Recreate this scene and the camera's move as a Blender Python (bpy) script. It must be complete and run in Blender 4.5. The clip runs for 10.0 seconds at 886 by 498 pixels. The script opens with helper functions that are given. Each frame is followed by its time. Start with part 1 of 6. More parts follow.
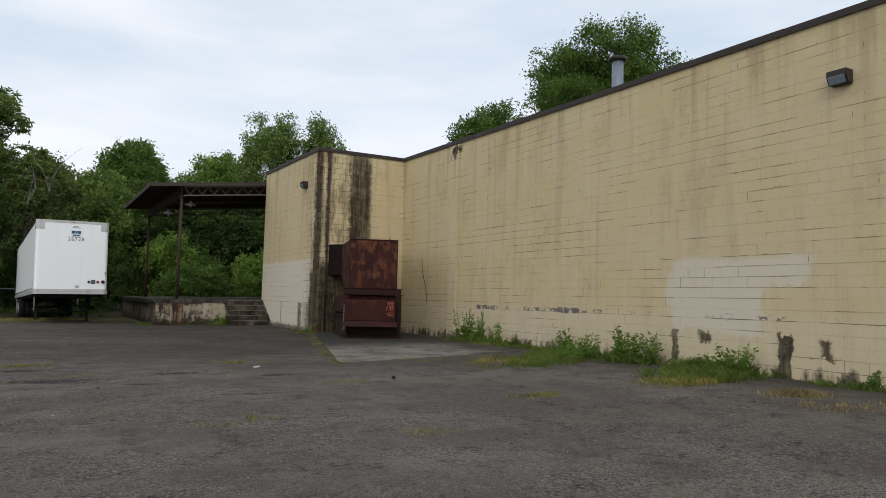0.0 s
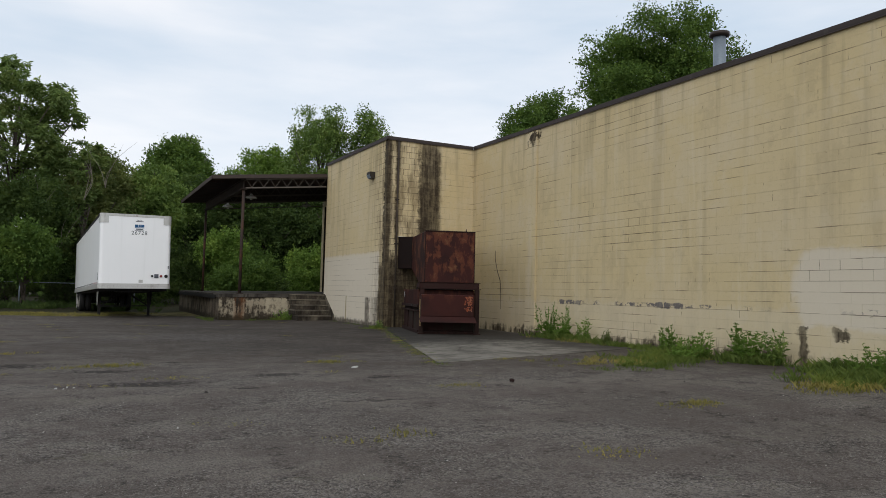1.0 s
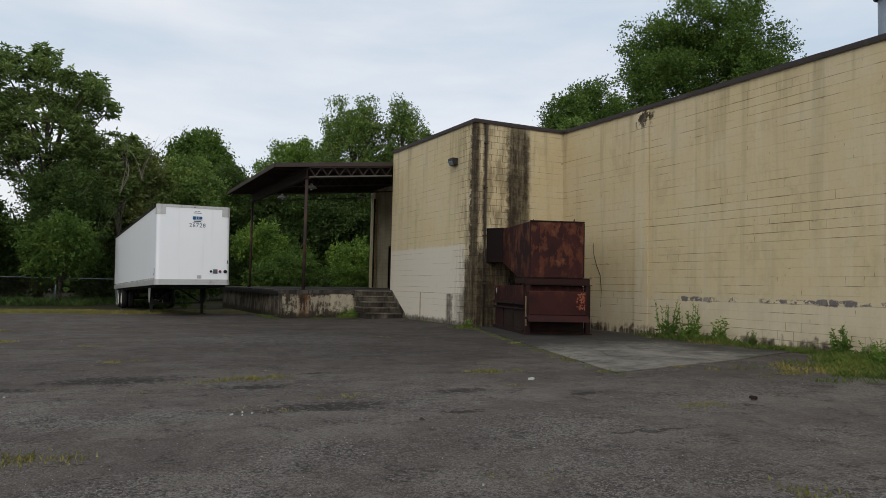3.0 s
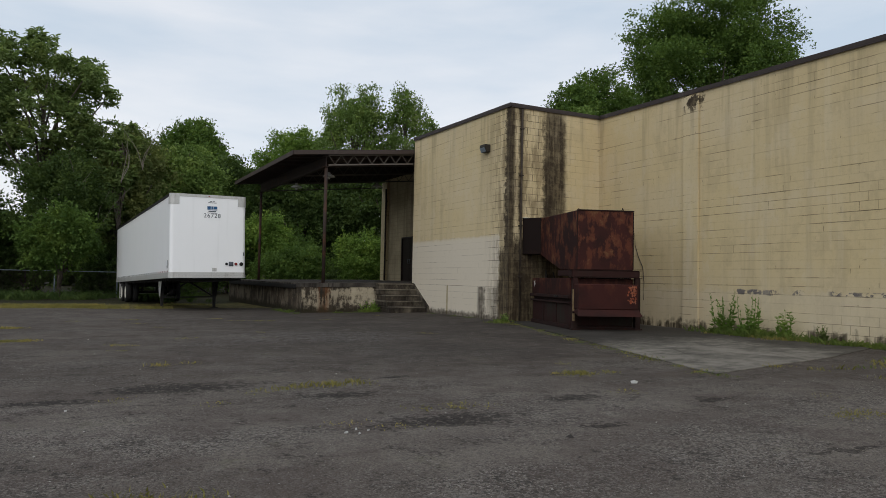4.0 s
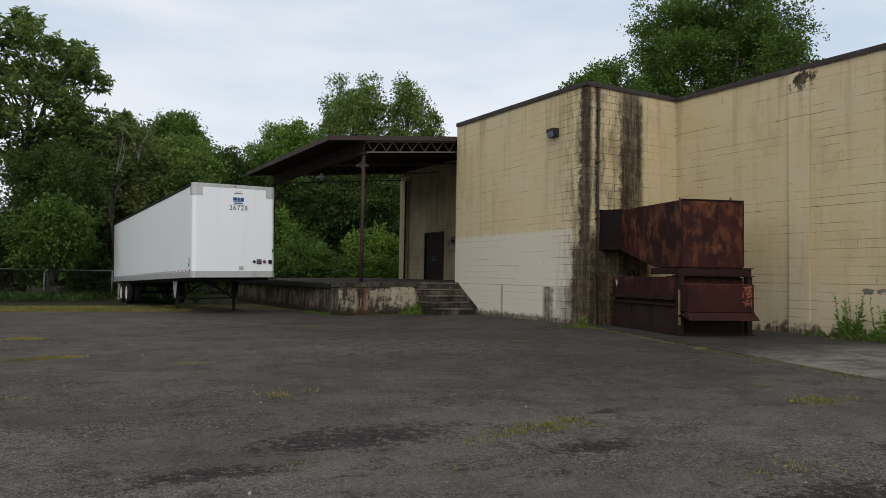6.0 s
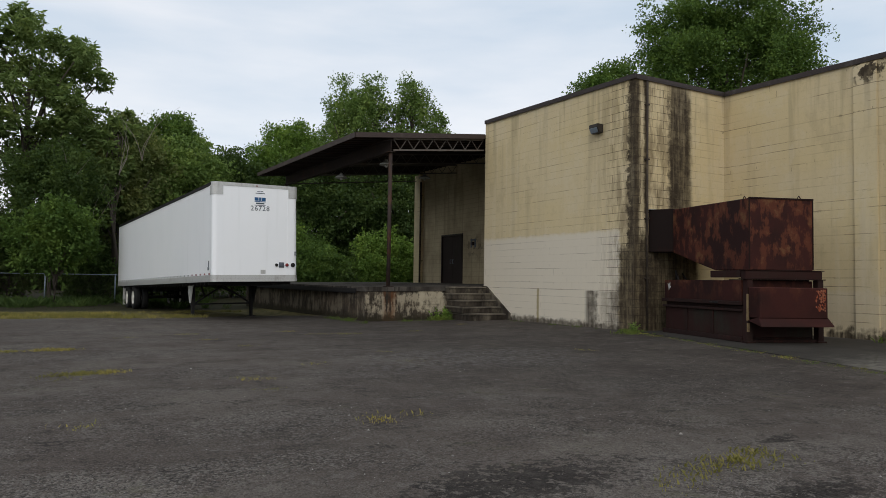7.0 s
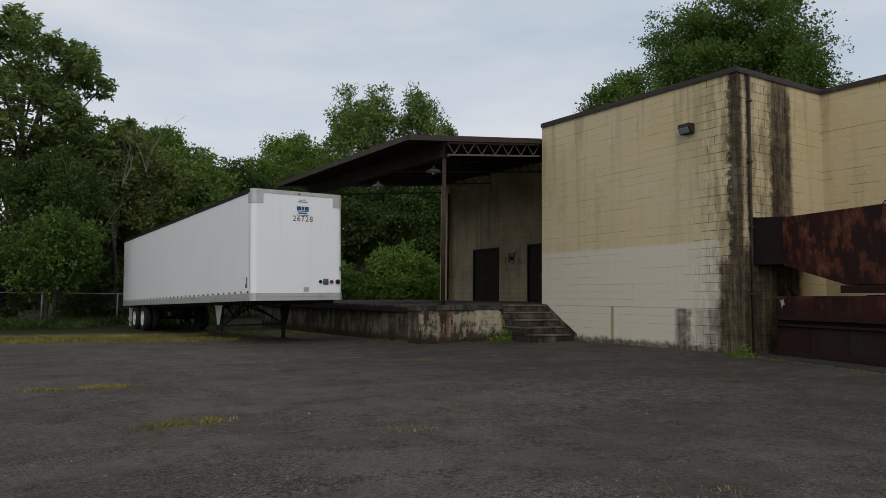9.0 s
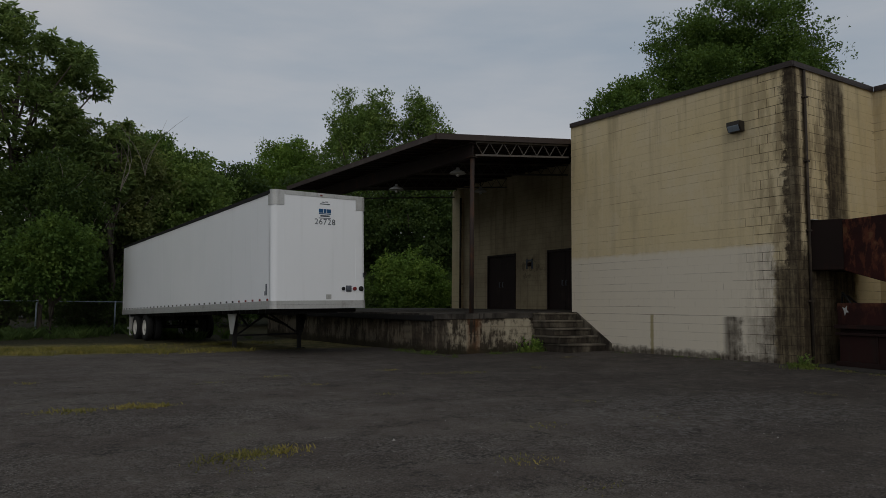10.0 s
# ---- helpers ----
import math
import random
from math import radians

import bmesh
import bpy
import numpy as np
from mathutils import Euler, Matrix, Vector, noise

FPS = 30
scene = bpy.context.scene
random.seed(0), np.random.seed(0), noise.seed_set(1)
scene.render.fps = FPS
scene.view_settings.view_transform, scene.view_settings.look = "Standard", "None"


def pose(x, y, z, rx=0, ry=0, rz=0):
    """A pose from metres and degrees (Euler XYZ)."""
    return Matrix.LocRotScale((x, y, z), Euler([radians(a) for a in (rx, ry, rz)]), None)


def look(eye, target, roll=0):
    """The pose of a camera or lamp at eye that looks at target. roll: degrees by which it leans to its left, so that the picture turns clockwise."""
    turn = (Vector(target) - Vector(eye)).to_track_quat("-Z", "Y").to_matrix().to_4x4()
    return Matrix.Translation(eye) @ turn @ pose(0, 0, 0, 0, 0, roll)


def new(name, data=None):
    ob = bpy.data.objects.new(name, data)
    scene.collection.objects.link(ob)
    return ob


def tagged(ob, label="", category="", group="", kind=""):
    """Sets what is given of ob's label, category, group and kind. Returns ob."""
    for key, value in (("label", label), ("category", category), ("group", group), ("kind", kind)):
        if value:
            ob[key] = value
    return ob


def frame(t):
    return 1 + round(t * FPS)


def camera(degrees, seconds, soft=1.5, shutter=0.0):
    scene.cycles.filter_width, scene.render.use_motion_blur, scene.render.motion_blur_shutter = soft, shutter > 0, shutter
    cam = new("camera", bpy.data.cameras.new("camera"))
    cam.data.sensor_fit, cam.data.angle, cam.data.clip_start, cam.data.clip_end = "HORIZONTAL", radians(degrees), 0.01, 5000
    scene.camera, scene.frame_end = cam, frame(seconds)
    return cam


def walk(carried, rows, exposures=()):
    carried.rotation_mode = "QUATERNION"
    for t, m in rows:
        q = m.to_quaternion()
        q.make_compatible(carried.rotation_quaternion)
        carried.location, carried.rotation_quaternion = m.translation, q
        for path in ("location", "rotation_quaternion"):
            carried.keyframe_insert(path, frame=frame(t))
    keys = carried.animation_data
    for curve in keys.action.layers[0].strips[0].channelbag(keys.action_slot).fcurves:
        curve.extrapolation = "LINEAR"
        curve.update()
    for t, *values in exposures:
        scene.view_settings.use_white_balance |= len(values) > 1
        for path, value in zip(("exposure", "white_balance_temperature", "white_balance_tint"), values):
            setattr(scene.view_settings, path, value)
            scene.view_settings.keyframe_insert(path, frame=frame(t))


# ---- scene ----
cam = camera(64.7, 10.0, 0.7)
METRES, EYE, TILT, LEAN, TURN = 16.2, 1.312, 0.0, 0.0, -29.2
ROWS = [
    (0.0, 0.0, 0.0, 0.0, -0.1, 4.15, -1.44),
    (0.5, -0.0389, 0.0299, -0.0007, 1.7, 3.78, -1.38),
    (1.0, -0.0794, 0.0617, -0.0002, 2.85, 3.55, -1.38),
    (1.5, -0.1188, 0.0898, -0.0011, 3.23, 3.43, -1.33),
    (2.0, -0.1652, 0.1159, 0.0007, 3.47, 3.23, -1.37),
    (2.5, -0.2064, 0.1415, -0.0003, 3.6, 3.26, -1.31),
    (4.0, -0.3351, 0.2287, -0.002, 2.55, 2.49, -1.15),
    (4.5, -0.3767, 0.2598, -0.0013, 1.89, 2.34, -1.15),
    (5.0, -0.417, 0.2961, -0.0018, 1.44, 2.24, -1.05),
    (5.5, -0.4557, 0.3304, -0.0019, 0.98, 2.24, -1.04),
    (7.0, -0.5732, 0.4283, -0.0026, -0.3, 2.61, -0.88),
    (7.5, -0.6115, 0.4573, -0.0027, -0.45, 2.98, -0.85),
    (8.0, -0.6452, 0.4891, -0.0023, -0.89, 3.33, -0.74),
    (8.5, -0.68, 0.5213, -0.0035, -1.34, 3.76, -0.69),
    (9.0, -0.7112, 0.557, -0.0036, -1.87, 4.04, -0.58),
    (9.5, -0.7451, 0.5903, -0.0042, -2.42, 4.42, -0.57),
    (10.0, -0.7772, 0.6231, -0.0047, -2.9, 4.71, -0.51),
]
walk(cam, [(t, pose(0, 0, EYE, TILT, LEAN, TURN) @ pose(METRES * x, METRES * y, METRES * z, 90 + pitch, roll, yaw)) for t, x, y, z, yaw, pitch, roll in ROWS],
     [(0.0, 0.36), (1.0, 0.33), (2.5, 0.19), (4.5, 0.19), (5.5, 0.23), (7.5, 0.26), (8.0, 0.25), (8.5, 0.20), (9.0, -0.06), (9.5, -0.38), (10.0, -0.76)])

# ---- world and light: overcast evening sky ----
world = bpy.data.worlds.new("overcast_sky")
scene.world = world
world.use_nodes = True
wn, wl = world.node_tree.nodes, world.node_tree.links
wn.clear()
w_out = wn.new("ShaderNodeOutputWorld")
w_bg = wn.new("ShaderNodeBackground")
w_sky = wn.new("ShaderNodeTexSky")
w_sky.sky_type = "NISHITA"
w_sky.sun_disc = False
w_sky.sun_elevation, w_sky.sun_rotation = radians(38), radians(215)
w_sky.air_density, w_sky.dust_density = 1.0, 2.0
w_scale = wn.new("ShaderNodeMix")
w_scale.data_type, w_scale.blend_type = "RGBA", "MULTIPLY"
w_scale.inputs[0].default_value = 1.0
w_scale.inputs[7].default_value = (0.10, 0.10, 0.10, 1)
w_tc = wn.new("ShaderNodeTexCoord")
w_map = wn.new("ShaderNodeMapping")
w_map.inputs["Scale"].default_value = (1.0, 1.0, 4.5)
w_noise = wn.new("ShaderNodeTexNoise")
w_noise.inputs["Scale"].default_value = 1.7
w_noise.inputs["Detail"].default_value = 6
w_noise.inputs["Roughness"].default_value = 0.5
w_ramp = wn.new("ShaderNodeValToRGB")
w_ramp.color_ramp.elements[0].position, w_ramp.color_ramp.elements[0].color = 0.36, (0.50, 0.58, 0.67, 1)
w_ramp.color_ramp.elements[1].position, w_ramp.color_ramp.elements[1].color = 0.62, (0.75, 0.76, 0.785, 1)
w_mix = wn.new("ShaderNodeMix")
w_mix.data_type = "RGBA"
w_mix.inputs[0].default_value = 0.86
wl.new(w_sky.outputs[0], w_scale.inputs[6])
wl.new(w_tc.outputs["Generated"], w_map.inputs[0])
wl.new(w_map.outputs[0], w_noise.inputs["Vector"])
wl.new(w_noise.outputs[0], w_ramp.inputs[0])
wl.new(w_scale.outputs[2], w_mix.inputs[6])
wl.new(w_ramp.outputs[0], w_mix.inputs[7])
wl.new(w_mix.outputs[2], w_bg.inputs[0])
w_bg.inputs[1].default_value = 1.07
wl.new(w_bg.outputs[0], w_out.inputs[0])
sun_data = bpy.data.lights.new("sun", "SUN")
sun_data.energy, sun_data.angle, sun_data.color = 0.6, radians(30), (1.0, 0.95, 0.87)
sun = new("sun", sun_data)
sun.matrix_world = look((-20, -34, 30), (0, 0, 0))


# ---- material helpers ----
class Nodes:
    """Small wrapper that builds node graphs from expressions."""

    def __init__(self, name):
        self.mat = bpy.data.materials.new(name)
        self.mat.use_nodes = True
        self.t = self.mat.node_tree
        self.bsdf = self.t.nodes["Principled BSDF"]
        self.pos = self.t.nodes.new("ShaderNodeNewGeometry").outputs["Position"]
        self.obj = self.t.nodes.new("ShaderNodeTexCoord").outputs["Object"]
        self.rnd = self.t.nodes.new("ShaderNodeObjectInfo").outputs["Random"]

    def plug(self, value, socket):
        if isinstance(value, (int, float)):
            socket.default_value = value
        elif isinstance(value, tuple):
            socket.default_value = (*value, 1.0) if len(value) == 3 and socket.type == "RGBA" else value
        else:
            self.t.links.new(value, socket)

    def math(self, op, a, b=0.0, c=0.0, clamp=False):
        n = self.t.nodes.new("ShaderNodeMath")
        n.operation, n.use_clamp = op, clamp
        for v, s in zip((a, b, c), n.inputs):
            self.plug(v, s)
        return n.outputs[0]

    def add(self, a, b):
        return self.math("ADD", a, b)

    def mul(self, a, b):
        return self.math("MULTIPLY", a, b)

    def axes(self, vector):
        n = self.t.nodes.new("ShaderNodeSeparateXYZ")
        self.plug(vector, n.inputs[0])
        return n.outputs[0], n.outputs[1], n.outputs[2]

    def scaled(self, vector, sx, sy, sz):
        n = self.t.nodes.new("ShaderNodeMapping")
        self.plug(vector, n.inputs[0])
        n.inputs["Scale"].default_value = (sx, sy, sz)
        return n.outputs[0]

    def noise(self, vector, scale, detail=4, rough=0.55):
        n = self.t.nodes.new("ShaderNodeTexNoise")
        self.plug(vector, n.inputs["Vector"])
        n.inputs["Scale"].default_value, n.inputs["Detail"].default_value = scale, detail
        n.inputs["Roughness"].default_value = rough
        return n.outputs[0]

    def voronoi(self, vector, scale, feature="F1", out=0):
        n = self.t.nodes.new("ShaderNodeTexVoronoi")
        n.feature = feature
        self.plug(vector, n.inputs["Vector"])
        n.inputs["Scale"].default_value = scale
        return n.outputs[out]

    def step(self, value, low, high):
        """Smooth 0..1 as value goes from low to high (low may exceed high)."""
        n = self.t.nodes.new("ShaderNodeMapRange")
        n.interpolation_type = "SMOOTHSTEP"
        self.plug(value, n.inputs[0])
        if low > high:
            n.inputs[1].default_value, n.inputs[2].default_value = high, low
            n.inputs[3].default_value, n.inputs[4].default_value = 1.0, 0.0
        else:
            n.inputs[1].default_value, n.inputs[2].default_value = low, high
        return n.outputs[0]

    def band(self, value, a, b, soft):
        return self.mul(self.step(value, a - soft, a + soft), self.step(value, b + soft, b - soft))

    def mix(self, factor, a, b, mode="MIX"):
        n = self.t.nodes.new("ShaderNodeMix")
        n.data_type, n.blend_type = "RGBA", mode
        self.plug(factor, n.inputs[0])
        self.plug(a, n.inputs[6])
        self.plug(b, n.inputs[7])
        return n.outputs[2]

    def bump(self, height, strength=0.3, distance=0.01):
        n = self.t.nodes.new("ShaderNodeBump")
        n.inputs["Strength"].default_value, n.inputs["Distance"].default_value = strength, distance
        self.plug(height, n.inputs["Height"])
        self.t.links.new(n.outputs[0], self.bsdf.inputs["Normal"])

    def done(self, color, rough=0.8, metal=0.0, spec=0.3):
        self.plug(color, self.bsdf.inputs["Base Color"])
        self.plug(rough, self.bsdf.inputs["Roughness"])
        self.plug(metal, self.bsdf.inputs["Metallic"])
        self.plug(spec, self.bsdf.inputs["Specular IOR Level"])
        return self.mat


def worn(name, base, worn_color, rough=0.7, metal=0.0, scale=3.0, amount=0.5, streak=True, spec=0.3):
    """Paint or metal with patches of wear, fine grain and vertical runs."""
    n = Nodes(name)
    big = n.noise(n.obj, scale, 6, 0.6)
    fine = n.noise(n.obj, scale * 14, 3)
    runs = n.noise(n.scaled(n.obj, 6, 6, 0.5), scale, 4)
    field = n.add(n.mul(big, 0.6), n.mul(runs, 0.4 if streak else 0.0))
    mask = n.step(field, 0.62 - 0.22 * amount if streak else 0.42, 0.72)
    col = n.mix(n.mul(mask, 0.85), base, worn_color)
    col = n.mix(n.mul(n.step(fine, 0.4, 0.75), 0.25), col, tuple(c * 0.6 for c in base))
    n.bump(n.add(fine, big), 0.25, 0.004)
    return n.done(col, rough, metal, spec)


CREAM, PALE, MOULD = (0.60, 0.485, 0.275), (0.66, 0.60, 0.50), (0.034, 0.024, 0.0155)


def wall_paint(name, joints):
    """Painted block wall: cream paint, pale repainted fields, mould runs and blotches at their own places."""
    n = Nodes(name)
    x, y, z = n.axes(n.pos)
    warp = n.noise(n.pos, 1.3, 5, 0.65)
    fine = n.noise(n.pos, 30, 3)
    mid = n.noise(n.pos, 5.0, 5, 0.6)
    runs = n.noise(n.scaled(n.pos, 3.2, 3.2, 0.22), 1.0, 5, 0.6)
    w = n.mul(n.math("SUBTRACT", warp, 0.5), 1.6)
    m = n.mul(n.math("SUBTRACT", mid, 0.5), 0.5)
    xw, yw, zw = n.add(x, n.mul(m, 0.5)), n.add(y, m), n.add(z, m)
    broad = n.noise(n.scaled(n.pos, 0.35, 0.35, 0.6), 1.0, 3)
    col = n.mix(n.mul(n.step(broad, 0.35, 0.7), 0.55), CREAM, (0.60, 0.50, 0.33))
    col = n.mix(n.mul(n.step(runs, 0.48, 0.70), 0.5), col, (0.43, 0.35, 0.215))
    blotch = n.noise(n.scaled(n.pos, 1.1, 1.1, 0.8), 1.0, 6, 0.7)
    col = n.mix(n.mul(n.step(blotch, 0.50, 0.62), 0.35), col, (0.63, 0.54, 0.38))
    col = n.mix(n.mul(n.step(blotch, 0.46, 0.36), 0.40), col, (0.45, 0.365, 0.22))
    col = n.mix(n.mul(n.rnd, 0.10), col, (0.66, 0.57, 0.40))
    bed = n.math("ABSOLUTE", n.math("SUBTRACT", n.math("FRACT", n.mul(n.add(z, 0.22), 5.0)), 0.5))
    faint = n.mul(n.step(bed, 0.10, 0.02), n.step(n.noise(n.scaled(n.pos, 0.9, 0.9, 5.0), 1.0, 4, 0.65), 0.46, 0.62))
    col = n.mix(n.mul(faint, 0.30), col, (0.34, 0.27, 0.165))
    speckle = n.noise(n.scaled(n.pos, 9, 9, 14), 1.0, 4, 0.7)
    col = n.mix(n.mul(n.step(speckle, 0.52, 0.70), 0.22), col, (0.40, 0.32, 0.19))
    on_bay_side = n.mul(n.step(x, 8.3, 8.05), n.step(y, 23.0, 23.5))
    on_front = n.mul(n.step(x, 7.9, 8.02), n.band(y, 23.2, 23.5, 0.05))
    on_long = n.step(x, 11.1, 11.2)
    # pale repainted fields
    low_bay = n.mul(on_bay_side, n.mul(n.step(n.add(z, n.mul(m, 0.35)), 2.72, 2.58), n.step(yw, 23.85, 24.0)))
    patch = n.mul(n.band(n.add(y, n.mul(w, 0.55)), 7.37, 10.5, 0.16), n.band(n.add(z, n.mul(w, 0.30)), 0.80, 2.24, 0.08))
    patch = n.mul(on_long, patch)
    patch = n.mul(patch, n.math("SUBTRACT", 1.0, n.mul(n.step(n.add(y, m), 8.36, 8.20), n.step(n.add(z, m), 1.78, 1.68))))
    low_long = n.mul(on_long, n.mul(n.step(zw, 1.25, 1.05), 0.30))
    pale = n.math("MAXIMUM", n.math("MAXIMUM", low_bay, n.mul(patch, 0.9)), low_long)
    col = n.mix(n.mul(pale, 0.85), col, PALE)
    # mould runs
    xs = n.add(x, n.mul(m, 0.35))
    run_wide = n.mul(n.band(n.add(x, n.mul(m, 0.7)), 9.20, 10.0, 0.19), n.mul(n.step(zw, 2.4, 3.2), n.add(0.55, n.mul(n.step(zw, 6.6, 6.0), 0.45))))
    run_edge = n.mul(n.band(n.add(x, n.mul(m, 0.6)), 7.7, 8.13, 0.10), n.add(0.62, n.mul(n.step(blotch, 0.40, 0.56), 0.38)))
    run_pipe = n.mul(n.band(xs, 8.30, 8.47, 0.07), n.add(0.45, n.mul(n.step(blotch, 0.42, 0.56), 0.4)))
    foot = n.mul(n.step(n.add(z, n.mul(w, 0.5)), 2.75, 2.25), n.step(n.add(xs, n.mul(w, 0.3)), 10.5, 10.0))
    front = n.mul(on_front, n.math("MAXIMUM", n.math("MAXIMUM", n.mul(run_wide, 0.97), n.mul(run_edge, 0.92)), n.math("MAXIMUM", n.mul(run_pipe, 0.92), n.mul(foot, 1.0))))
    ys = n.add(y, n.mul(m, 0.55))
    side_edge = n.mul(n.step(n.add(y, n.mul(m, 1.3)), 23.74, 23.52), n.add(0.72, n.mul(n.step(blotch, 0.40, 0.56), 0.28)))
    side_foot = n.mul(n.step(n.add(ys, n.mul(w, 0.5)), 24.2, 23.7), n.step(n.add(zw, n.mul(w, 0.5)), 2.5, 1.9))
    drips = n.mul(n.math("MAXIMUM", n.band(ys, 24.72, 25.22, 0.16), n.mul(n.step(n.add(ys, n.mul(w, 0.4)), 24.9, 24.3), 0.8)), n.step(z, 1.1, 1.04))
    base_dirt = n.mul(n.step(n.add(z, n.mul(m, 0.9)), 0.34, 0.14), 0.75)
    side = n.mul(on_bay_side, n.math("MAXIMUM", n.math("MAXIMUM", side_edge, side_foot), n.math("MAXIMUM", n.mul(drips, 0.6), n.mul(base_dirt, 0.9))))
    drip_a = n.mul(n.band(ys, 7.70, 8.0, 0.05), n.step(zw, 0.86, 0.80))
    drip_b = n.mul(n.band(ys, 7.0, 7.2, 0.08), n.band(zw, 0.45, 0.80, 0.06))
    drip_c = n.mul(n.band(ys, 10.25, 10.45, 0.05), n.step(zw, 0.92, 0.84))
    drip_d = n.mul(n.band(ys, 9.45, 9.75, 0.06), n.band(zw, 0.62, 0.82, 0.04))
    chips = n.mul(n.step(n.noise(n.scaled(n.pos, 1, 0.75, 0.2), 1.0, 2), 0.46, 0.56), n.step(n.noise(n.scaled(n.pos, 1, 6.0, 9.0), 1.0, 4, 0.65), 0.49, 0.56))
    spots = n.math("MAXIMUM", n.band(n.add(y, m), 17.05, 17.75, 0.04), n.math("MAXIMUM", n.band(n.add(y, m), 17.92, 18.2, 0.03), n.math("MAXIMUM", n.band(n.add(y, m), 16.3, 16.55, 0.03), n.band(n.add(y, m), 13.4, 14.3, 0.04))))
    spots = n.mul(n.mul(spots, n.band(n.add(z, n.mul(m, 0.25)), 1.07, 1.19, 0.015)), n.step(n.noise(n.scaled(n.pos, 1, 7.0, 3.0), 1.0, 4, 0.7), 0.44, 0.52))
    blots = n.mul(n.band(n.add(z, n.mul(m, 0.12)), 1.085, 1.175, 0.02), n.mul(chips, n.band(y, 7.0, 18.0, 0.2)))
    blots = n.math("MAXIMUM", blots, spots)
    gutter = n.mul(n.band(ys, 19.15, 19.85, 0.10), n.mul(n.step(zw, 5.75, 6.15), n.step(mid, 0.42, 0.55)))
    # corner: shade of the inner angle by the bay, put into the mould colour
    corner = n.mul(n.step(ys, 22.9, 23.4), n.step(z, 1.6, 0.6))
    long_base = n.mul(n.step(n.add(z, n.mul(m, 1.6)), 0.46, 0.16), n.step(runs, 0.34, 0.58))
    marks = n.math("MAXIMUM", n.math("MAXIMUM", n.math("MAXIMUM", drip_a, n.mul(drip_b, 0.8)), n.math("MAXIMUM", n.mul(drip_c, 0.7), n.mul(drip_d, 0.7))), n.math("MAXIMUM", n.mul(gutter, 0.8), n.math("MAXIMUM", n.mul(corner, 0.35), n.mul(long_base, 0.75))))
    long_dirt_shade = n.mul(on_long, marks)
    dirt_and_shade = n.math("MAXIMUM", n.math("MAXIMUM", front, side), long_dirt_shade)
    ragged = n.add(n.mul(n.math("SUBTRACT", mid, 0.5), 0.7), n.mul(n.math("SUBTRACT", runs, 0.5), 0.7))
    dirt_and_shade = n.mul(n.step(n.add(dirt_and_shade, n.mul(ragged, n.step(dirt_and_shade, 0.0, 0.35))), 0.10, 0.78), n.add(0.70, n.mul(n.add(n.mul(n.step(n.noise(n.scaled(n.pos, 9.0, 9.0, 0.7), 1.0, 5, 0.7), 0.36, 0.60), 0.6), n.mul(n.step(n.noise(n.scaled(n.pos, 4.0, 4.0, 5.0), 1.0, 5, 0.7), 0.36, 0.58), 0.4)), 0.28)))
    col = n.mix(n.mul(n.mul(on_long, blots), 0.9), col, (0.11, 0.10, 0.11))
    # faint grime running down from the coping
    drool = n.mul(n.step(z, 4.6, 6.3), n.step(runs, 0.5, 0.66))
    col = n.mix(n.mul(drool, 0.35), col, (0.30, 0.24, 0.14))
    # brown seepage round the mould runs
    halo = n.math("MAXIMUM", n.mul(on_front, n.step(n.add(x, n.mul(w, 0.5)), 10.5, 8.6)), n.mul(on_bay_side, n.step(n.add(y, n.mul(w, 0.5)), 25.0, 23.5)))
    seep = n.mul(halo, n.step(n.noise(n.scaled(n.pos, 4.5, 4.5, 0.9), 1.0, 5, 0.7), 0.40, 0.62))
    col = n.mix(n.mul(seep, 0.7), col, (0.17, 0.125, 0.07))
    # cracked bed and head joints, where the paint has opened
    row = n.math("FLOOR", n.mul(n.add(z, 0.12), 5.0))
    head = n.math("FRACT", n.add(n.add(n.mul(y, 2.5), n.mul(on_bay_side, 0.5)), n.mul(row, 0.5)))
    head = n.math("ABSOLUTE", n.math("SUBTRACT", head, 0.5))
    open_bed = n.step(n.noise(n.scaled(n.pos, 0.55, 0.55, 5.2), 1.0, 4, 0.7), 0.54, 0.60)
    open_head = n.step(n.noise(n.scaled(n.pos, 1.3, 1.3, 2.2), 1.0, 3, 0.7), 0.60, 0.66)
    wob = n.mul(n.math("SUBTRACT", fine, 0.5), 0.06)
    crack = n.math("MAXIMUM", n.mul(n.step(n.add(bed, wob), 0.055, 0.015), open_bed), n.mul(n.mul(n.step(n.add(head, n.mul(wob, 0.5)), 0.475, 0.493), open_head), n.math("MAXIMUM", on_long, on_bay_side)))
    col = n.mix(n.mul(crack, n.add(0.36, n.mul(on_long, 0.28))), col, (0.115, 0.085, 0.050))
    # flaked corners under the joints
    flake = n.mul(n.step(n.noise(n.scaled(n.pos, 5, 5, 9), 1.0, 4, 0.7), 0.60, 0.66), n.mul(n.step(bed, 0.26, 0.10), open_bed))
    col = n.mix(n.mul(flake, 0.5), col, (0.20, 0.155, 0.095))
    # pale runs and an olive seep below a weep hole
    col = n.mix(n.mul(n.step(n.noise(n.scaled(n.pos, 2.4, 2.4, 0.16), 1.0, 4, 0.6), 0.56, 0.68), 0.22), col, (0.70, 0.62, 0.46))
    olive = n.mul(on_bay_side, n.mul(n.band(n.add(y, n.mul(m, 0.2)), 27.28, 27.38, 0.03), n.step(z, 1.12, 1.05)))
    col = n.mix(n.mul(olive, 0.75), col, (0.24, 0.19, 0.055))
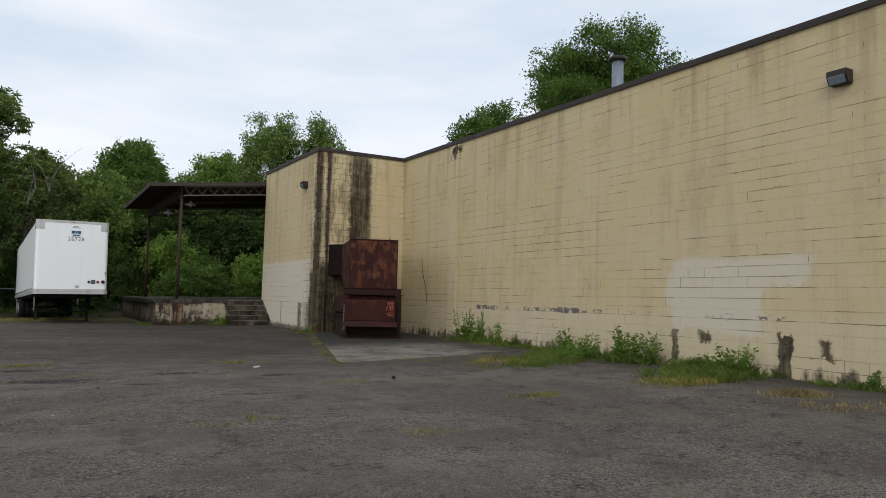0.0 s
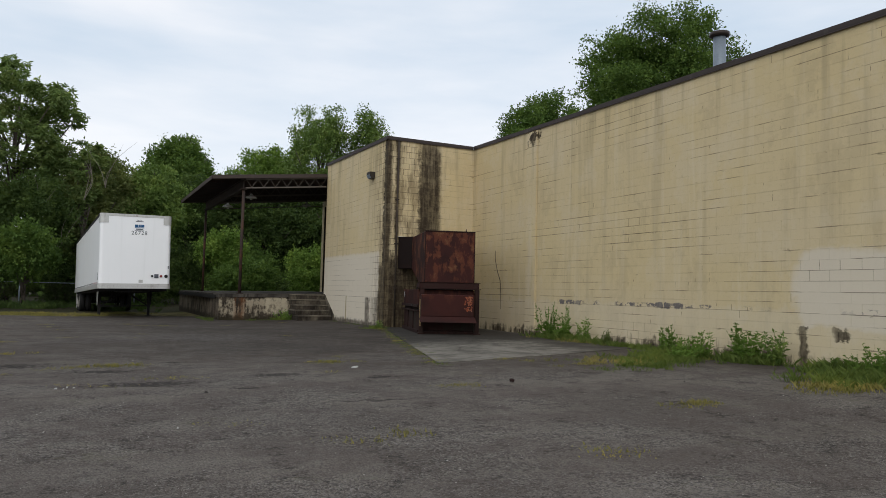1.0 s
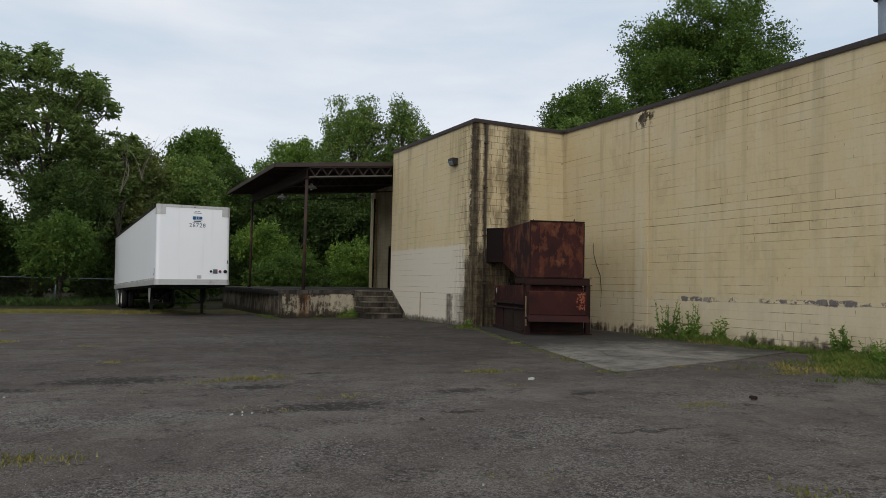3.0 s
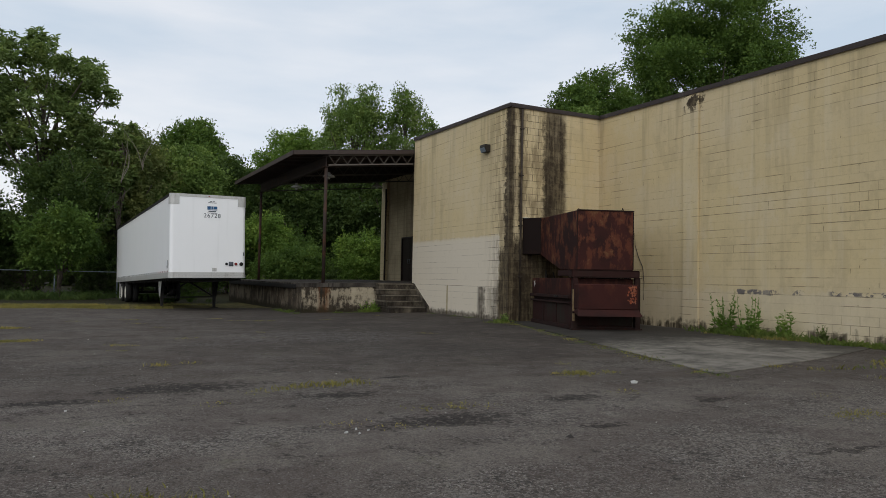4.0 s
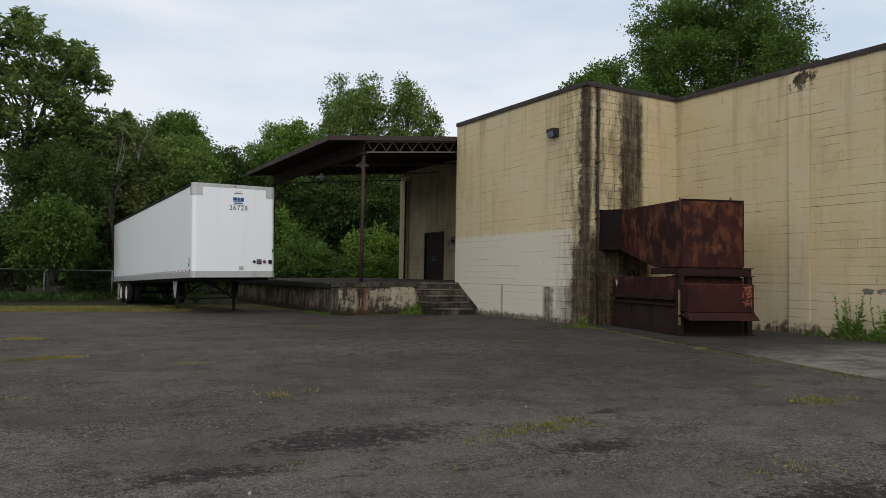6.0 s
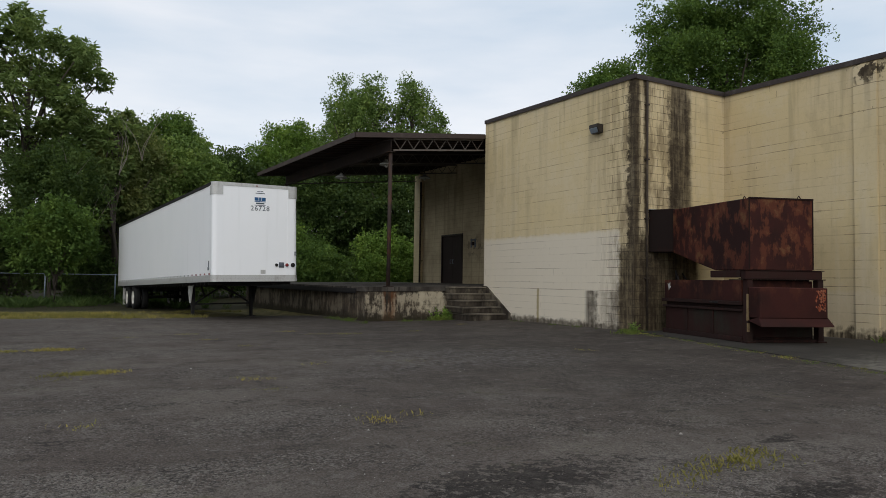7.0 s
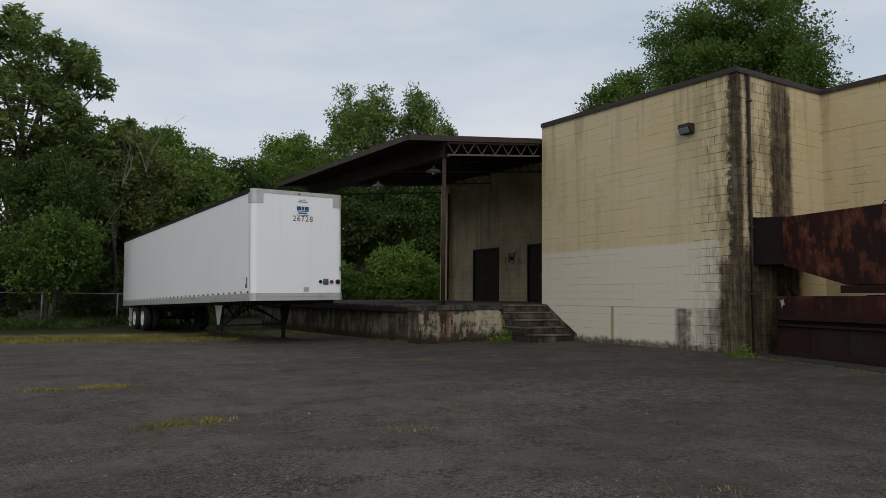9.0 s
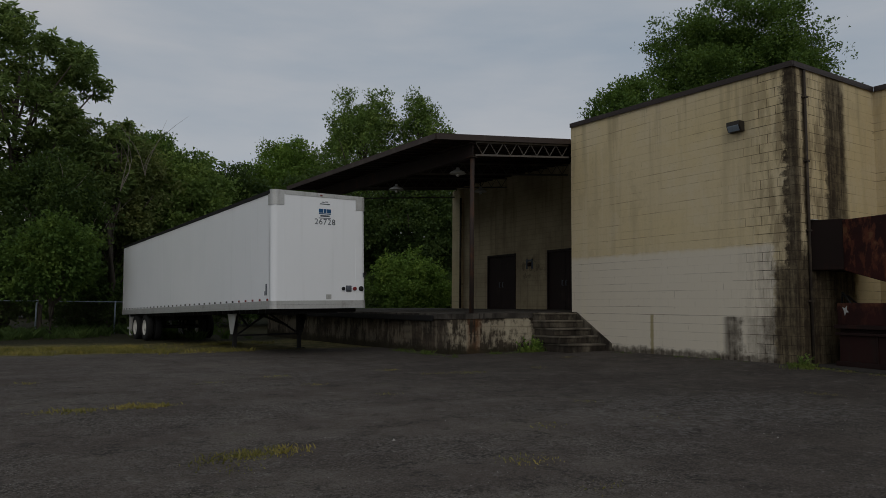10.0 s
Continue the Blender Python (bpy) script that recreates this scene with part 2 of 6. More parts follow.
    if joints:
        col = n.mix(n.add(0.45, n.mul(n.step(warp, 0.4, 0.6), 0.4)), col, (0.075, 0.055, 0.035))
        near_edge = n.math("MAXIMUM", n.mul(on_front, n.step(x, 10.3, 9.6)), n.mul(on_bay_side, n.step(ys, 24.6, 24.1)))
        col = n.mix(n.mul(near_edge, 0.85), col, MOULD)
    col = n.mix(dirt_and_shade, col, MOULD)
    col = n.mix(n.mul(n.step(fine, 0.55, 0.8), 0.12), col, (0.30, 0.25, 0.16))
    n.bump(n.add(n.mul(fine, 0.6), mid), 0.35, 0.006)
    return n.done(col, 0.88, 0.0, 0.2)


M_BLOCK = wall_paint("painted_block", False)
M_JOINT = wall_paint("painted_joint", True)


def asphalt():
    n = Nodes("old_asphalt")
    x, y, z = n.axes(n.pos)
    warp = n.noise(n.pos, 0.45, 5, 0.65)
    warp2 = n.noise(n.pos, 1.6, 5, 0.7)
    grit = n.voronoi(n.pos, 46, "F1", 1)
    grit_d = n.voronoi(n.pos, 46, "F1", 0)
    fine = n.noise(n.pos, 120, 2)
    rag = n.noise(n.pos, 9.0, 5, 0.75)
    m = n.add(n.mul(n.math("SUBTRACT", warp2, 0.5), 2.0), n.mul(n.math("SUBTRACT", rag, 0.5), 1.1))
    tyre = n.noise(n.scaled(n.pos, 0.10, 0.55, 1), 1.0, 4, 0.6)
    col = n.mix(n.step(warp, 0.36, 0.66), (0.108, 0.090, 0.077), (0.172, 0.149, 0.128))
    col = n.mix(n.mul(n.step(tyre, 0.50, 0.64), 0.6), col, (0.185, 0.163, 0.143))
    col = n.mix(n.mul(n.step(warp2, 0.54, 0.70), 0.45), col, (0.060, 0.053, 0.047))
    # loose stony patches between smoother wheel-worn bands
    stony = n.step(n.add(n.mul(n.noise(n.scaled(n.pos, 0.28, 0.8, 1), 1.0, 5, 0.65), 0.7), n.mul(warp2, 0.3)), 0.44, 0.56)
    small = n.axes(n.voronoi(n.pos, 105, "F1", 1))[0]
    col = n.mix(n.mul(n.step(small, 0.36, 0.08), n.add(0.50, n.mul(stony, 0.38))), col, (0.030, 0.027, 0.024))
    col = n.mix(n.mul(n.step(small, 0.76, 0.93), n.add(0.35, n.mul(stony, 0.55))), col, (0.27, 0.25, 0.23))
    speck = n.axes(grit)[0]
    col = n.mix(n.mul(n.step(speck, 0.76, 0.95), n.add(0.15, n.mul(stony, 0.5))), col, (0.24, 0.22, 0.20))
    col = n.mix(n.mul(n.step(speck, 0.36, 0.08), n.add(0.20, n.mul(stony, 0.45))), col, (0.032, 0.030, 0.027))
    tint = n.step(n.noise(n.pos, 0.8, 5, 0.7), 0.46, 0.60)
    col = n.mix(n.mul(tint, 0.45), col, (0.088, 0.069, 0.060))
    # darker tone from mid-yard on, with a ragged edge
    far_tone = n.step(n.add(n.add(y, n.mul(m, 1.6)), n.mul(x, 0.35)), 11.5, 15.5)
    col = n.mix(n.mul(far_tone, 0.8), col, n.mix(1.0, col, (0.70, 0.68, 0.66), "MULTIPLY"))
    # lens vignetting and exposure, put into the asphalt colour on the right side
    vignette = n.mul(n.step(n.add(y, m), 13.5, 17.5), n.step(n.add(x, m), -2.5, 2.5))
    col = n.mix(n.mul(vignette, 0.7), col, n.mix(1.0, col, (0.54, 0.53, 0.52), "MULTIPLY"))
    scuff = n.mul(n.mul(n.band(n.add(x, n.mul(m, 1.2)), -0.6, 3.6, 0.8), n.band(n.add(y, m), 19.6, 21.8, 0.6)), n.step(rag, 0.46, 0.62))
    col = n.mix(n.mul(scuff, 0.6), col, (0.17, 0.16, 0.15))
    crumbs = n.mul(n.step(n.noise(n.scaled(n.pos, 1.0, 1.0, 1.0), 3.6, 6, 0.75), 0.52, 0.66), n.step(n.noise(n.pos, 24, 3, 0.7), 0.45, 0.60))
    col = n.mix(n.mul(crumbs, 0.7), col, (0.18, 0.165, 0.15))
    pits = n.mul(n.step(n.noise(n.pos, 2.2, 6, 0.75), 0.50, 0.36), n.step(n.noise(n.pos, 18, 3, 0.7), 0.56, 0.44))
    col = n.mix(n.mul(pits, 0.75), col, (0.022, 0.019, 0.017))
    # worn-out dark hollows
    xm, ym = n.add(x, n.mul(m, 0.38)), n.add(y, n.mul(m, 0.22))
    hollow = 0.0
    for cx, cy, rx, ry in ((-1.95, 14.3, 0.85, 0.42), (0.05, 11.6, 0.7, 0.32), (1.25, 10.9, 0.3, 0.1), (-0.4, 13.3, 0.42, 0.18), (1.9, 12.2, 0.4, 0.16), (3.4, 11.6, 0.3, 0.12), (-3.3, 13.7, 0.55, 0.2), (0.6, 14.3, 0.25, 0.09), (2.4, 9.4, 0.45, 0.08)):
        dx, dy = n.mul(n.math("SUBTRACT", xm, cx), 1 / rx), n.mul(n.math("SUBTRACT", ym, cy), 1 / ry)
        d = n.add(n.mul(dx, dx), n.mul(dy, dy))
        hollow = n.math("MAXIMUM", n.step(n.add(d, n.mul(n.math("SUBTRACT", rag, 0.5), 9.0)), 0.9, 0.45), hollow)
    col = n.mix(n.mul(n.mul(hollow, n.add(0.55, n.mul(n.step(rag, 0.4, 0.6), 0.45))), 1.0), col, (0.011, 0.009, 0.008))
    # damp strip and soil along the long wall
    soil = n.mul(n.step(n.add(x, m), 9.2, 10.8), n.step(y, 13.6, 12.8))
    col = n.mix(n.mul(soil, 0.6), col, (0.046, 0.037, 0.027))
    moss = n.mul(n.step(n.noise(n.pos, 0.9, 5, 0.7), 0.58, 0.68), n.step(n.noise(n.pos, 7, 3), 0.45, 0.6))
    col = n.mix(n.mul(moss, 0.35), col, (0.075, 0.075, 0.030))
    # beyond the paving: rough grass and leaf litter
    edge = n.math("MAXIMUM", n.step(n.add(y, n.mul(m, 1.2)), 34.0, 35.2), n.step(n.add(x, n.mul(m, 1.5)), -22.0, -24.0))
    grass = n.mix(n.step(n.noise(n.pos, 3.0, 5, 0.7), 0.38, 0.62), (0.075, 0.072, 0.022), (0.19, 0.155, 0.06))
    litter = n.mix(n.step(n.noise(n.pos, 6.0, 5, 0.7), 0.4, 0.6), (0.020, 0.024, 0.010), (0.045, 0.038, 0.020))
    grass = n.mix(n.step(n.add(y, m), 40.5, 43.0), grass, litter)
    col = n.mix(edge, col, grass)
    n.bump(n.add(n.mul(grit_d, -1.2), n.add(fine, n.mul(warp2, 2.0))), 0.9, 0.016)
    return n.done(col, 0.93, 0.0, 0.2)


M_GROUND = asphalt()


def concrete(name, base, dark, lime=0.0, rust=False, streaks=0.8, oil=False):
    n = Nodes(name)
    x, y, z = n.axes(n.pos)
    big = n.noise(n.pos, 1.1, 6, 0.65)
    mid = n.noise(n.pos, 6.0, 5, 0.65)
    runs = n.noise(n.scaled(n.pos, 4.0, 4.0, 0.35), 1.0, 5, 0.65)
    fine = n.noise(n.pos, 60, 3)
    col = n.mix(n.step(big, 0.35, 0.65), base, dark)
    col = n.mix(n.mul(n.step(runs, 0.47, 0.62), streaks), col, tuple(c * 0.35 for c in dark))
    if lime:
        col = n.mix(n.mul(n.step(n.noise(n.scaled(n.pos, 1.6, 1.6, 0.7), 1.0, 5, 0.7), 0.46, 0.70), lime), col, (0.36, 0.315, 0.235))
    if rust:
        r = n.mul(n.band(n.add(x, n.mul(mid, 0.5)), 4.35, 5.3, 0.12), n.step(runs, 0.42, 0.6))
        col = n.mix(n.mul(r, 0.7), col, (0.17, 0.065, 0.022))
    col = n.mix(n.mul(n.step(mid, 0.55, 0.75), 0.4), col, tuple(c * 0.5 for c in dark))
    if oil:
        o = n.mul(n.step(n.add(y, n.mul(n.math("SUBTRACT", mid, 0.5), 3.0)), 15.6, 18.0), n.step(n.add(x, mid), 11.9, 11.3))
        o = n.math("MAXIMUM", o, n.mul(n.step(n.add(x, n.mul(mid, 2.0)), 9.6, 10.8), 0.75))
        scuffs = n.mul(n.step(n.noise(n.scaled(n.pos, 0.7, 2.2, 1), 1.0, 6, 0.75), 0.50, 0.62), 0.40)
        col = n.mix(scuffs, col, (0.27, 0.25, 0.215))
        col = n.mix(n.mul(o, 0.9), col, (0.026, 0.023, 0.020))
        crack = n.step(n.voronoi(n.pos, 0.55, "DISTANCE_TO_EDGE"), 0.012, 0.004)
        col = n.mix(n.mul(crack, 0.45), col, (0.045, 0.042, 0.030))
    n.bump(n.add(n.mul(fine, 0.5), mid), 0.5, 0.012)
    return n.done(col, 0.9, 0.0, 0.2)


def dock_face():
    """Old painted concrete: dark tones, lime sheets and drips, rust under the post."""
    n = Nodes("stained_dock_concrete")
    x, y, z = n.axes(n.pos)
    big = n.noise(n.pos, 1.3, 6, 0.7)
    mid = n.noise(n.pos, 7.0, 5, 0.7)
    drip = n.noise(n.scaled(n.pos, 7.0, 7.0, 0.8), 1.0, 5, 0.7)
    sheet = n.noise(n.scaled(n.pos, 1.5, 1.5, 1.1), 1.0, 5, 0.7)
    fine = n.noise(n.pos, 60, 3)
    m = n.mul(n.math("SUBTRACT", mid, 0.5), 0.5)
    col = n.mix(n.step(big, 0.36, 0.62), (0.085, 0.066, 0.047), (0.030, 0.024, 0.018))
    front = n.step(y, 30.45, 30.38)
    pale = n.mul(n.step(n.add(n.mul(sheet, 0.55), n.mul(drip, 0.45)), 0.47, 0.55), n.mul(n.step(n.add(z, m), 0.92, 0.78), n.step(n.add(z, m), 0.06, 0.24)))
    col = n.mix(n.mul(pale, n.add(0.28, n.mul(front, 0.55))), col, (0.40, 0.345, 0.25))
    block = n.mul(front, n.mul(n.band(n.add(x, m), 5.55, 6.5, 0.06), n.band(n.add(z, n.mul(m, 1.4)), 0.30, 0.97, 0.05)))
    col = n.mix(n.mul(n.mul(block, n.step(sheet, 0.36, 0.50)), 0.85), col, (0.46, 0.40, 0.29))
    rust = n.mul(n.band(n.add(x, n.mul(m, 0.5)), 4.36, 4.74, 0.10), n.step(drip, 0.36, 0.56))
    col = n.mix(n.mul(rust, 0.65), col, (0.15, 0.058, 0.020))
    # darker towards the foot
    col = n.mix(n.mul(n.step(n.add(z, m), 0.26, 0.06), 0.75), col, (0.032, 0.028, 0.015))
    col = n.mix(n.mul(n.step(mid, 0.55, 0.70), 0.45), col, (0.020, 0.016, 0.012))
    n.bump(n.add(n.mul(fine, 0.5), n.add(mid, big)), 0.7, 0.016)
    return n.done(col, 0.92, 0.0, 0.2)


M_SLAB = concrete("weathered_slab", (0.20, 0.184, 0.157), (0.082, 0.075, 0.064), streaks=0.12, oil=True)
M_DOCK = dock_face()
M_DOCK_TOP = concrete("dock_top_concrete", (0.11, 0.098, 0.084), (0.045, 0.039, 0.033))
M_STEP = concrete("step_concrete", (0.16, 0.138, 0.108), (0.07, 0.06, 0.046), 0.45, streaks=0.12)
# risers and the mould-dark stringer, darker than the treads
M_RISER = concrete("mouldy_riser_concrete", (0.062, 0.050, 0.038), (0.026, 0.021, 0.016), 0.35, streaks=0.5)
M_COPING = worn("coping_metal", (0.050, 0.038, 0.034), (0.10, 0.085, 0.075), 0.55, 0.3, 1.5, 0.4)
M_CANOPY = worn("canopy_steel", (0.035, 0.024, 0.021), (0.075, 0.036, 0.022), 0.75, 0.1, 1.2, 0.6)
M_CANOPY_FASCIA = worn("canopy_fascia_metal", (0.060, 0.044, 0.038), (0.12, 0.095, 0.08), 0.6, 0.2, 1.0, 0.5)
M_POST = worn("rusty_post_paint", (0.045, 0.032, 0.027), (0.15, 0.06, 0.025), 0.75, 0.1, 2.0, 0.8)
M_CHORD = worn("dusty_joist_steel", (0.13, 0.115, 0.10), (0.10, 0.055, 0.035), 0.7, 0.1, 2.5, 0.6)
M_DOOR = worn("brown_door_paint", (0.030, 0.018, 0.016), (0.055, 0.035, 0.03), 0.5, 0.0, 1.5, 0.4)
def trailer_paint():
    n = Nodes("trailer_white_paint")
    haze = n.noise(n.obj, 0.7, 4)
    runs = n.noise(n.scaled(n.obj, 5, 5, 0.25), 1.0, 4, 0.6)
    col = n.mix(n.mul(n.step(haze, 0.35, 0.7), 0.5), (0.94, 0.95, 0.96), (0.90, 0.92, 0.93))
    col = n.mix(n.mul(n.step(runs, 0.55, 0.75), 0.18), col, (0.70, 0.72, 0.71))
    n.bump(haze, 0.05, 0.004)
    return n.done(col, 0.38, 0.0, 0.45)


M_WHITE = trailer_paint()
M_ALU = worn("dull_aluminium", (0.56, 0.56, 0.54), (0.36, 0.34, 0.31), 0.5, 0.35, 2.5, 0.6)
def shaded_cream_wall():
    """Old cream paint, canopy shade put into it; smudges, runs and faint courses."""
    n = Nodes("grimy_cream_paint")
    x, y, z = n.axes(n.pos)
    mottle = n.noise(n.scaled(n.pos, 0.6, 0.6, 0.5), 1.0, 5, 0.65)
    runs = n.noise(n.scaled(n.pos, 4.0, 4.0, 0.3), 1.0, 5, 0.65)
    fine = n.noise(n.pos, 40, 3)
    bed = n.math("ABSOLUTE", n.math("SUBTRACT", n.math("FRACT", n.mul(n.add(z, 0.22), 5.0)), 0.5))
    # base tones darker than the open walls, for the shade under the canopy
    col = n.mix(n.step(mottle, 0.36, 0.62), (0.50, 0.41, 0.26), (0.35, 0.28, 0.175))
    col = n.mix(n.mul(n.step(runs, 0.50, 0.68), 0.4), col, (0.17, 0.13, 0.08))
    smudge = n.mul(n.band(y, 35.4, 37.0, 0.4), n.mul(n.band(z, 2.3, 3.2, 0.25), n.step(n.noise(n.pos, 3.2, 5, 0.7), 0.48, 0.60)))
    col = n.mix(n.mul(smudge, 0.6), col, (0.09, 0.072, 0.05))
    col = n.mix(n.mul(n.step(bed, 0.07, 0.02), 0.3), col, (0.15, 0.115, 0.07))
    n.bump(n.add(n.mul(fine, 0.5), mottle), 0.35, 0.006)
    return n.done(col, 0.9, 0.0, 0.2)


M_CREAM_SHADED = shaded_cream_wall()
M_BLACK = worn("black_chassis_paint", (0.016, 0.015, 0.015), (0.045, 0.035, 0.028), 0.7, 0.1, 3.0, 0.5)
M_RUBBER = worn("tyre_rubber", (0.014, 0.014, 0.014), (0.035, 0.032, 0.03), 0.9, 0.0, 5.0, 0.3)
M_RIM = worn("white_wheel_paint", (0.62, 0.60, 0.54), (0.35, 0.30, 0.24), 0.55, 0.0, 6.0, 0.5)
M_RED_MARK = worn("red_marker", (0.22, 0.025, 0.025), (0.12, 0.02, 0.02), 0.4, 0.0, 9.0, 0.3)
M_GREY_MARK = worn("grey_print", (0.10, 0.11, 0.13), (0.2, 0.21, 0.22), 0.6, 0.0, 9.0, 0.3)
M_BLUE_MARK = worn("blue_print", (0.015, 0.09, 0.22), (0.05, 0.16, 0.3), 0.5, 0.0, 9.0, 0.2)
M_GALV = worn("galvanised_steel", (0.22, 0.26, 0.30), (0.16, 0.18, 0.21), 0.55, 0.3, 2.0, 0.5)
M_LAMP = worn("bronze_lamp_housing", (0.045, 0.038, 0.032), (0.09, 0.075, 0.06), 0.5, 0.3, 6.0, 0.4)
M_ENAMEL = worn("white_enamel", (0.42, 0.42, 0.40), (0.28, 0.24, 0.2), 0.4, 0.0, 6.0, 0.5)
M_PIPE = worn("mouldy_pipe", (0.045, 0.035, 0.028), (0.16, 0.12, 0.075), 0.8, 0.0, 3.0, 0.6)


def rust_paint(name, base):
    """Dark red machine paint, burnt through to orange rust in drips and blooms."""
    n = Nodes(name)
    bloom = n.noise(n.scaled(n.pos, 1, 1, 0.8), 3.0, 6, 0.62)
    drip = n.noise(n.scaled(n.pos, 4.5, 4.5, 1.4), 1.6, 4, 0.6)
    fine = n.noise(n.pos, 45, 3)
    dark = n.noise(n.pos, 0.9, 4)
    col = n.mix(n.step(dark, 0.38, 0.62), base, tuple(c * 0.45 for c in base))
    mask = n.mul(n.step(n.add(n.mul(bloom, 0.6), n.mul(drip, 0.4)), 0.48, 0.55), n.step(n.axes(n.pos)[2], 0.5, 2.3))
    col = n.mix(n.mul(mask, 0.8), col, (0.112, 0.031, 0.014))
    col = n.mix(n.mul(n.mul(mask, n.step(bloom, 0.58, 0.66)), 0.7), col, (0.155, 0.072, 0.030))
    col = n.mix(n.mul(n.step(fine, 0.5, 0.8), 0.3), col, (0.02, 0.010, 0.008))
    n.bump(n.add(bloom, n.mul(fine, 0.4)), 0.4, 0.006)
    return n.done(col, 0.72, 0.1, 0.3)


M_RUST = rust_paint("rusted_red_paint", (0.042, 0.0078, 0.0055))
M_RUST_DARK = worn("rusted_dark_steel", (0.019, 0.0075, 0.0058), (0.050, 0.014, 0.009), 0.8, 0.1, 2.2, 0.6)
M_SLEEVE = worn("burnt_dark_steel", (0.013, 0.008, 0.007), (0.026, 0.010, 0.008), 0.85, 0.0, 2.2, 0.5, spec=0.15)
M_RUST_GREEN = worn("green_red_worn_paint", (0.026, 0.0068, 0.0052), (0.021, 0.027, 0.018), 0.75, 0.1, 1.1, 0.9)
M_RUST_BRIGHT = worn("bright_rust_scab", (0.25, 0.06, 0.025), (0.40, 0.22, 0.14), 0.8, 0.0, 9.0, 0.7)
M_STRAW_PAINT = worn("flaked_yellow_paint", (0.26, 0.19, 0.10), (0.07, 0.03, 0.018), 0.8, 0.0, 9.0, 0.9)
M_VOID = worn("dark_inside", (0.010, 0.009, 0.009), (0.02, 0.018, 0.016), 0.9, 0.0, 2.0, 0.2)


# ---- mesh helpers ----
def box(bm, x0, y0, z0, x1, y1, z1, bevel=0.0):
    v = [bm.verts.new(p) for p in ((x0, y0, z0), (x1, y0, z0), (x1, y1, z0), (x0, y1, z0), (x0, y0, z1), (x1, y0, z1), (x1, y1, z1), (x0, y1, z1))]
    fs = [bm.faces.new([v[i] for i in q]) for q in ((3, 2, 1, 0), (4, 5, 6, 7), (0, 1, 5, 4), (1, 2, 6, 5), (2, 3, 7, 6), (3, 0, 4, 7))]
    if bevel:
        edges = list({e for f in fs for e in f.edges})
        bmesh.ops.bevel(bm, geom=edges, offset=bevel, segments=2, affect="EDGES", clamp_overlap=True)


def hull8(bm, low, high):
    """A solid between two quads given corner by corner in the same order (counter-clockwise from above)."""
    a, b = [bm.verts.new(p) for p in low], [bm.verts.new(p) for p in high]
    k = len(a)
    bm.faces.new(a[::-1])
    bm.faces.new(b)
    for i in range(k):
        bm.faces.new((a[i], a[(i + 1) % k], b[(i + 1) % k], b[i]))


def rod(bm, p, q, r, sides=10, r2=None):
    p, q = Vector(p), Vector(q)
    turn = (q - p).to_track_quat("Z", "Y")
    rings = []
    for c, rad in ((p, r), (q, r if r2 is None else r2)):
        rings.append([bm.verts.new(c + turn @ Vector((rad * math.cos(2 * math.pi * i / sides), rad * math.sin(2 * math.pi * i / sides), 0))) for i in range(sides)])
    for i in range(sides):
        j = (i + 1) % sides
        f = bm.faces.new((rings[0][i], rings[0][j], rings[1][j], rings[1][i]))
        f.smooth = sides > 6
    bm.faces.new(rings[0][::-1])
    bm.faces.new(rings[1])


def bar(bm, p, q, w, h):
    """A square bar from p to q."""
    p, q = Vector(p), Vector(q)
    turn = (q - p).to_track_quat("Z", "Y")
    ends = []
    for c in (p, q):
        ends.append([c + turn @ Vector((sx * w / 2, sy * h / 2, 0)) for sx, sy in ((-1, -1), (1, -1), (1, 1), (-1, 1))])
    hull8(bm, ends[0], ends[1])


def lathe(bm, centre, profile, sides=24, axis="z", closed=True):
    """A turned shape; profile: (radius, height) from one end to the other."""
    rings = []
    for r, h in profile:
        ring = []
        for i in range(sides):
            a = 2 * math.pi * i / sides
            u, v = r * math.cos(a), r * math.sin(a)
            ring.append(bm.verts.new(Vector(centre) + (Vector((u, v, h)) if axis == "z" else Vector((h, u, v)))))
        rings.append(ring)
    for a, b in zip(rings, rings[1:]):
        for i in range(sides):
            j = (i + 1) % sides
            f = bm.faces.new((a[i], a[j], b[j], b[i]))
            f.smooth = True
    if closed:
        bm.faces.new(rings[0][::-1])
        bm.faces.new(rings[-1])


def mesh_of(name, bm, material):
    bmesh.ops.recalc_face_normals(bm, faces=bm.faces)
    me = bpy.data.meshes.new(name)
    bm.to_mesh(me)
    bm.free()
    me.materials.append(material)
    return me


def part(name, bm, material, parent=None, label=""):
    ob = new(name, bm if isinstance(bm, bpy.types.Mesh) else mesh_of(name, bm, material))
    if parent is not None:
        ob.parent = parent
    return tagged(ob, label) if label else ob


def solid(name, material, parent, *boxes, bevel=0.0, label=""):
    """One part made of one or more boxes."""
    bm = bmesh.new()
    for b in boxes:
        box(bm, *b, bevel=bevel)
    return part(name, bm, material, parent, label)


def rods(name, material, parent, *segments, sides=10, label=""):
    bm = bmesh.new()
    for p, q, r in segments:
        rod(bm, p, q, r, sides)
    return part(name, bm, material, parent, label)


def raw_mesh(name, verts, faces, material):
    """A mesh from numpy arrays: verts (n, 3), faces (m, k)."""
    me = bpy.data.meshes.new(name)
    m, k = faces.shape
    me.vertices.add(len(verts))
    me.vertices.foreach_set("co", np.ascontiguousarray(verts, dtype=np.float32).ravel())
    me.loops.add(m * k)
    me.loops.foreach_set("vertex_index", np.ascontiguousarray(faces, dtype=np.int32).ravel())
    me.polygons.add(m)
    me.polygons.foreach_set("loop_start", np.arange(0, m * k, k, dtype=np.int32))
    me.update(calc_edges=True)
    me.shade_flat()
    me.materials.append(material)
    return me


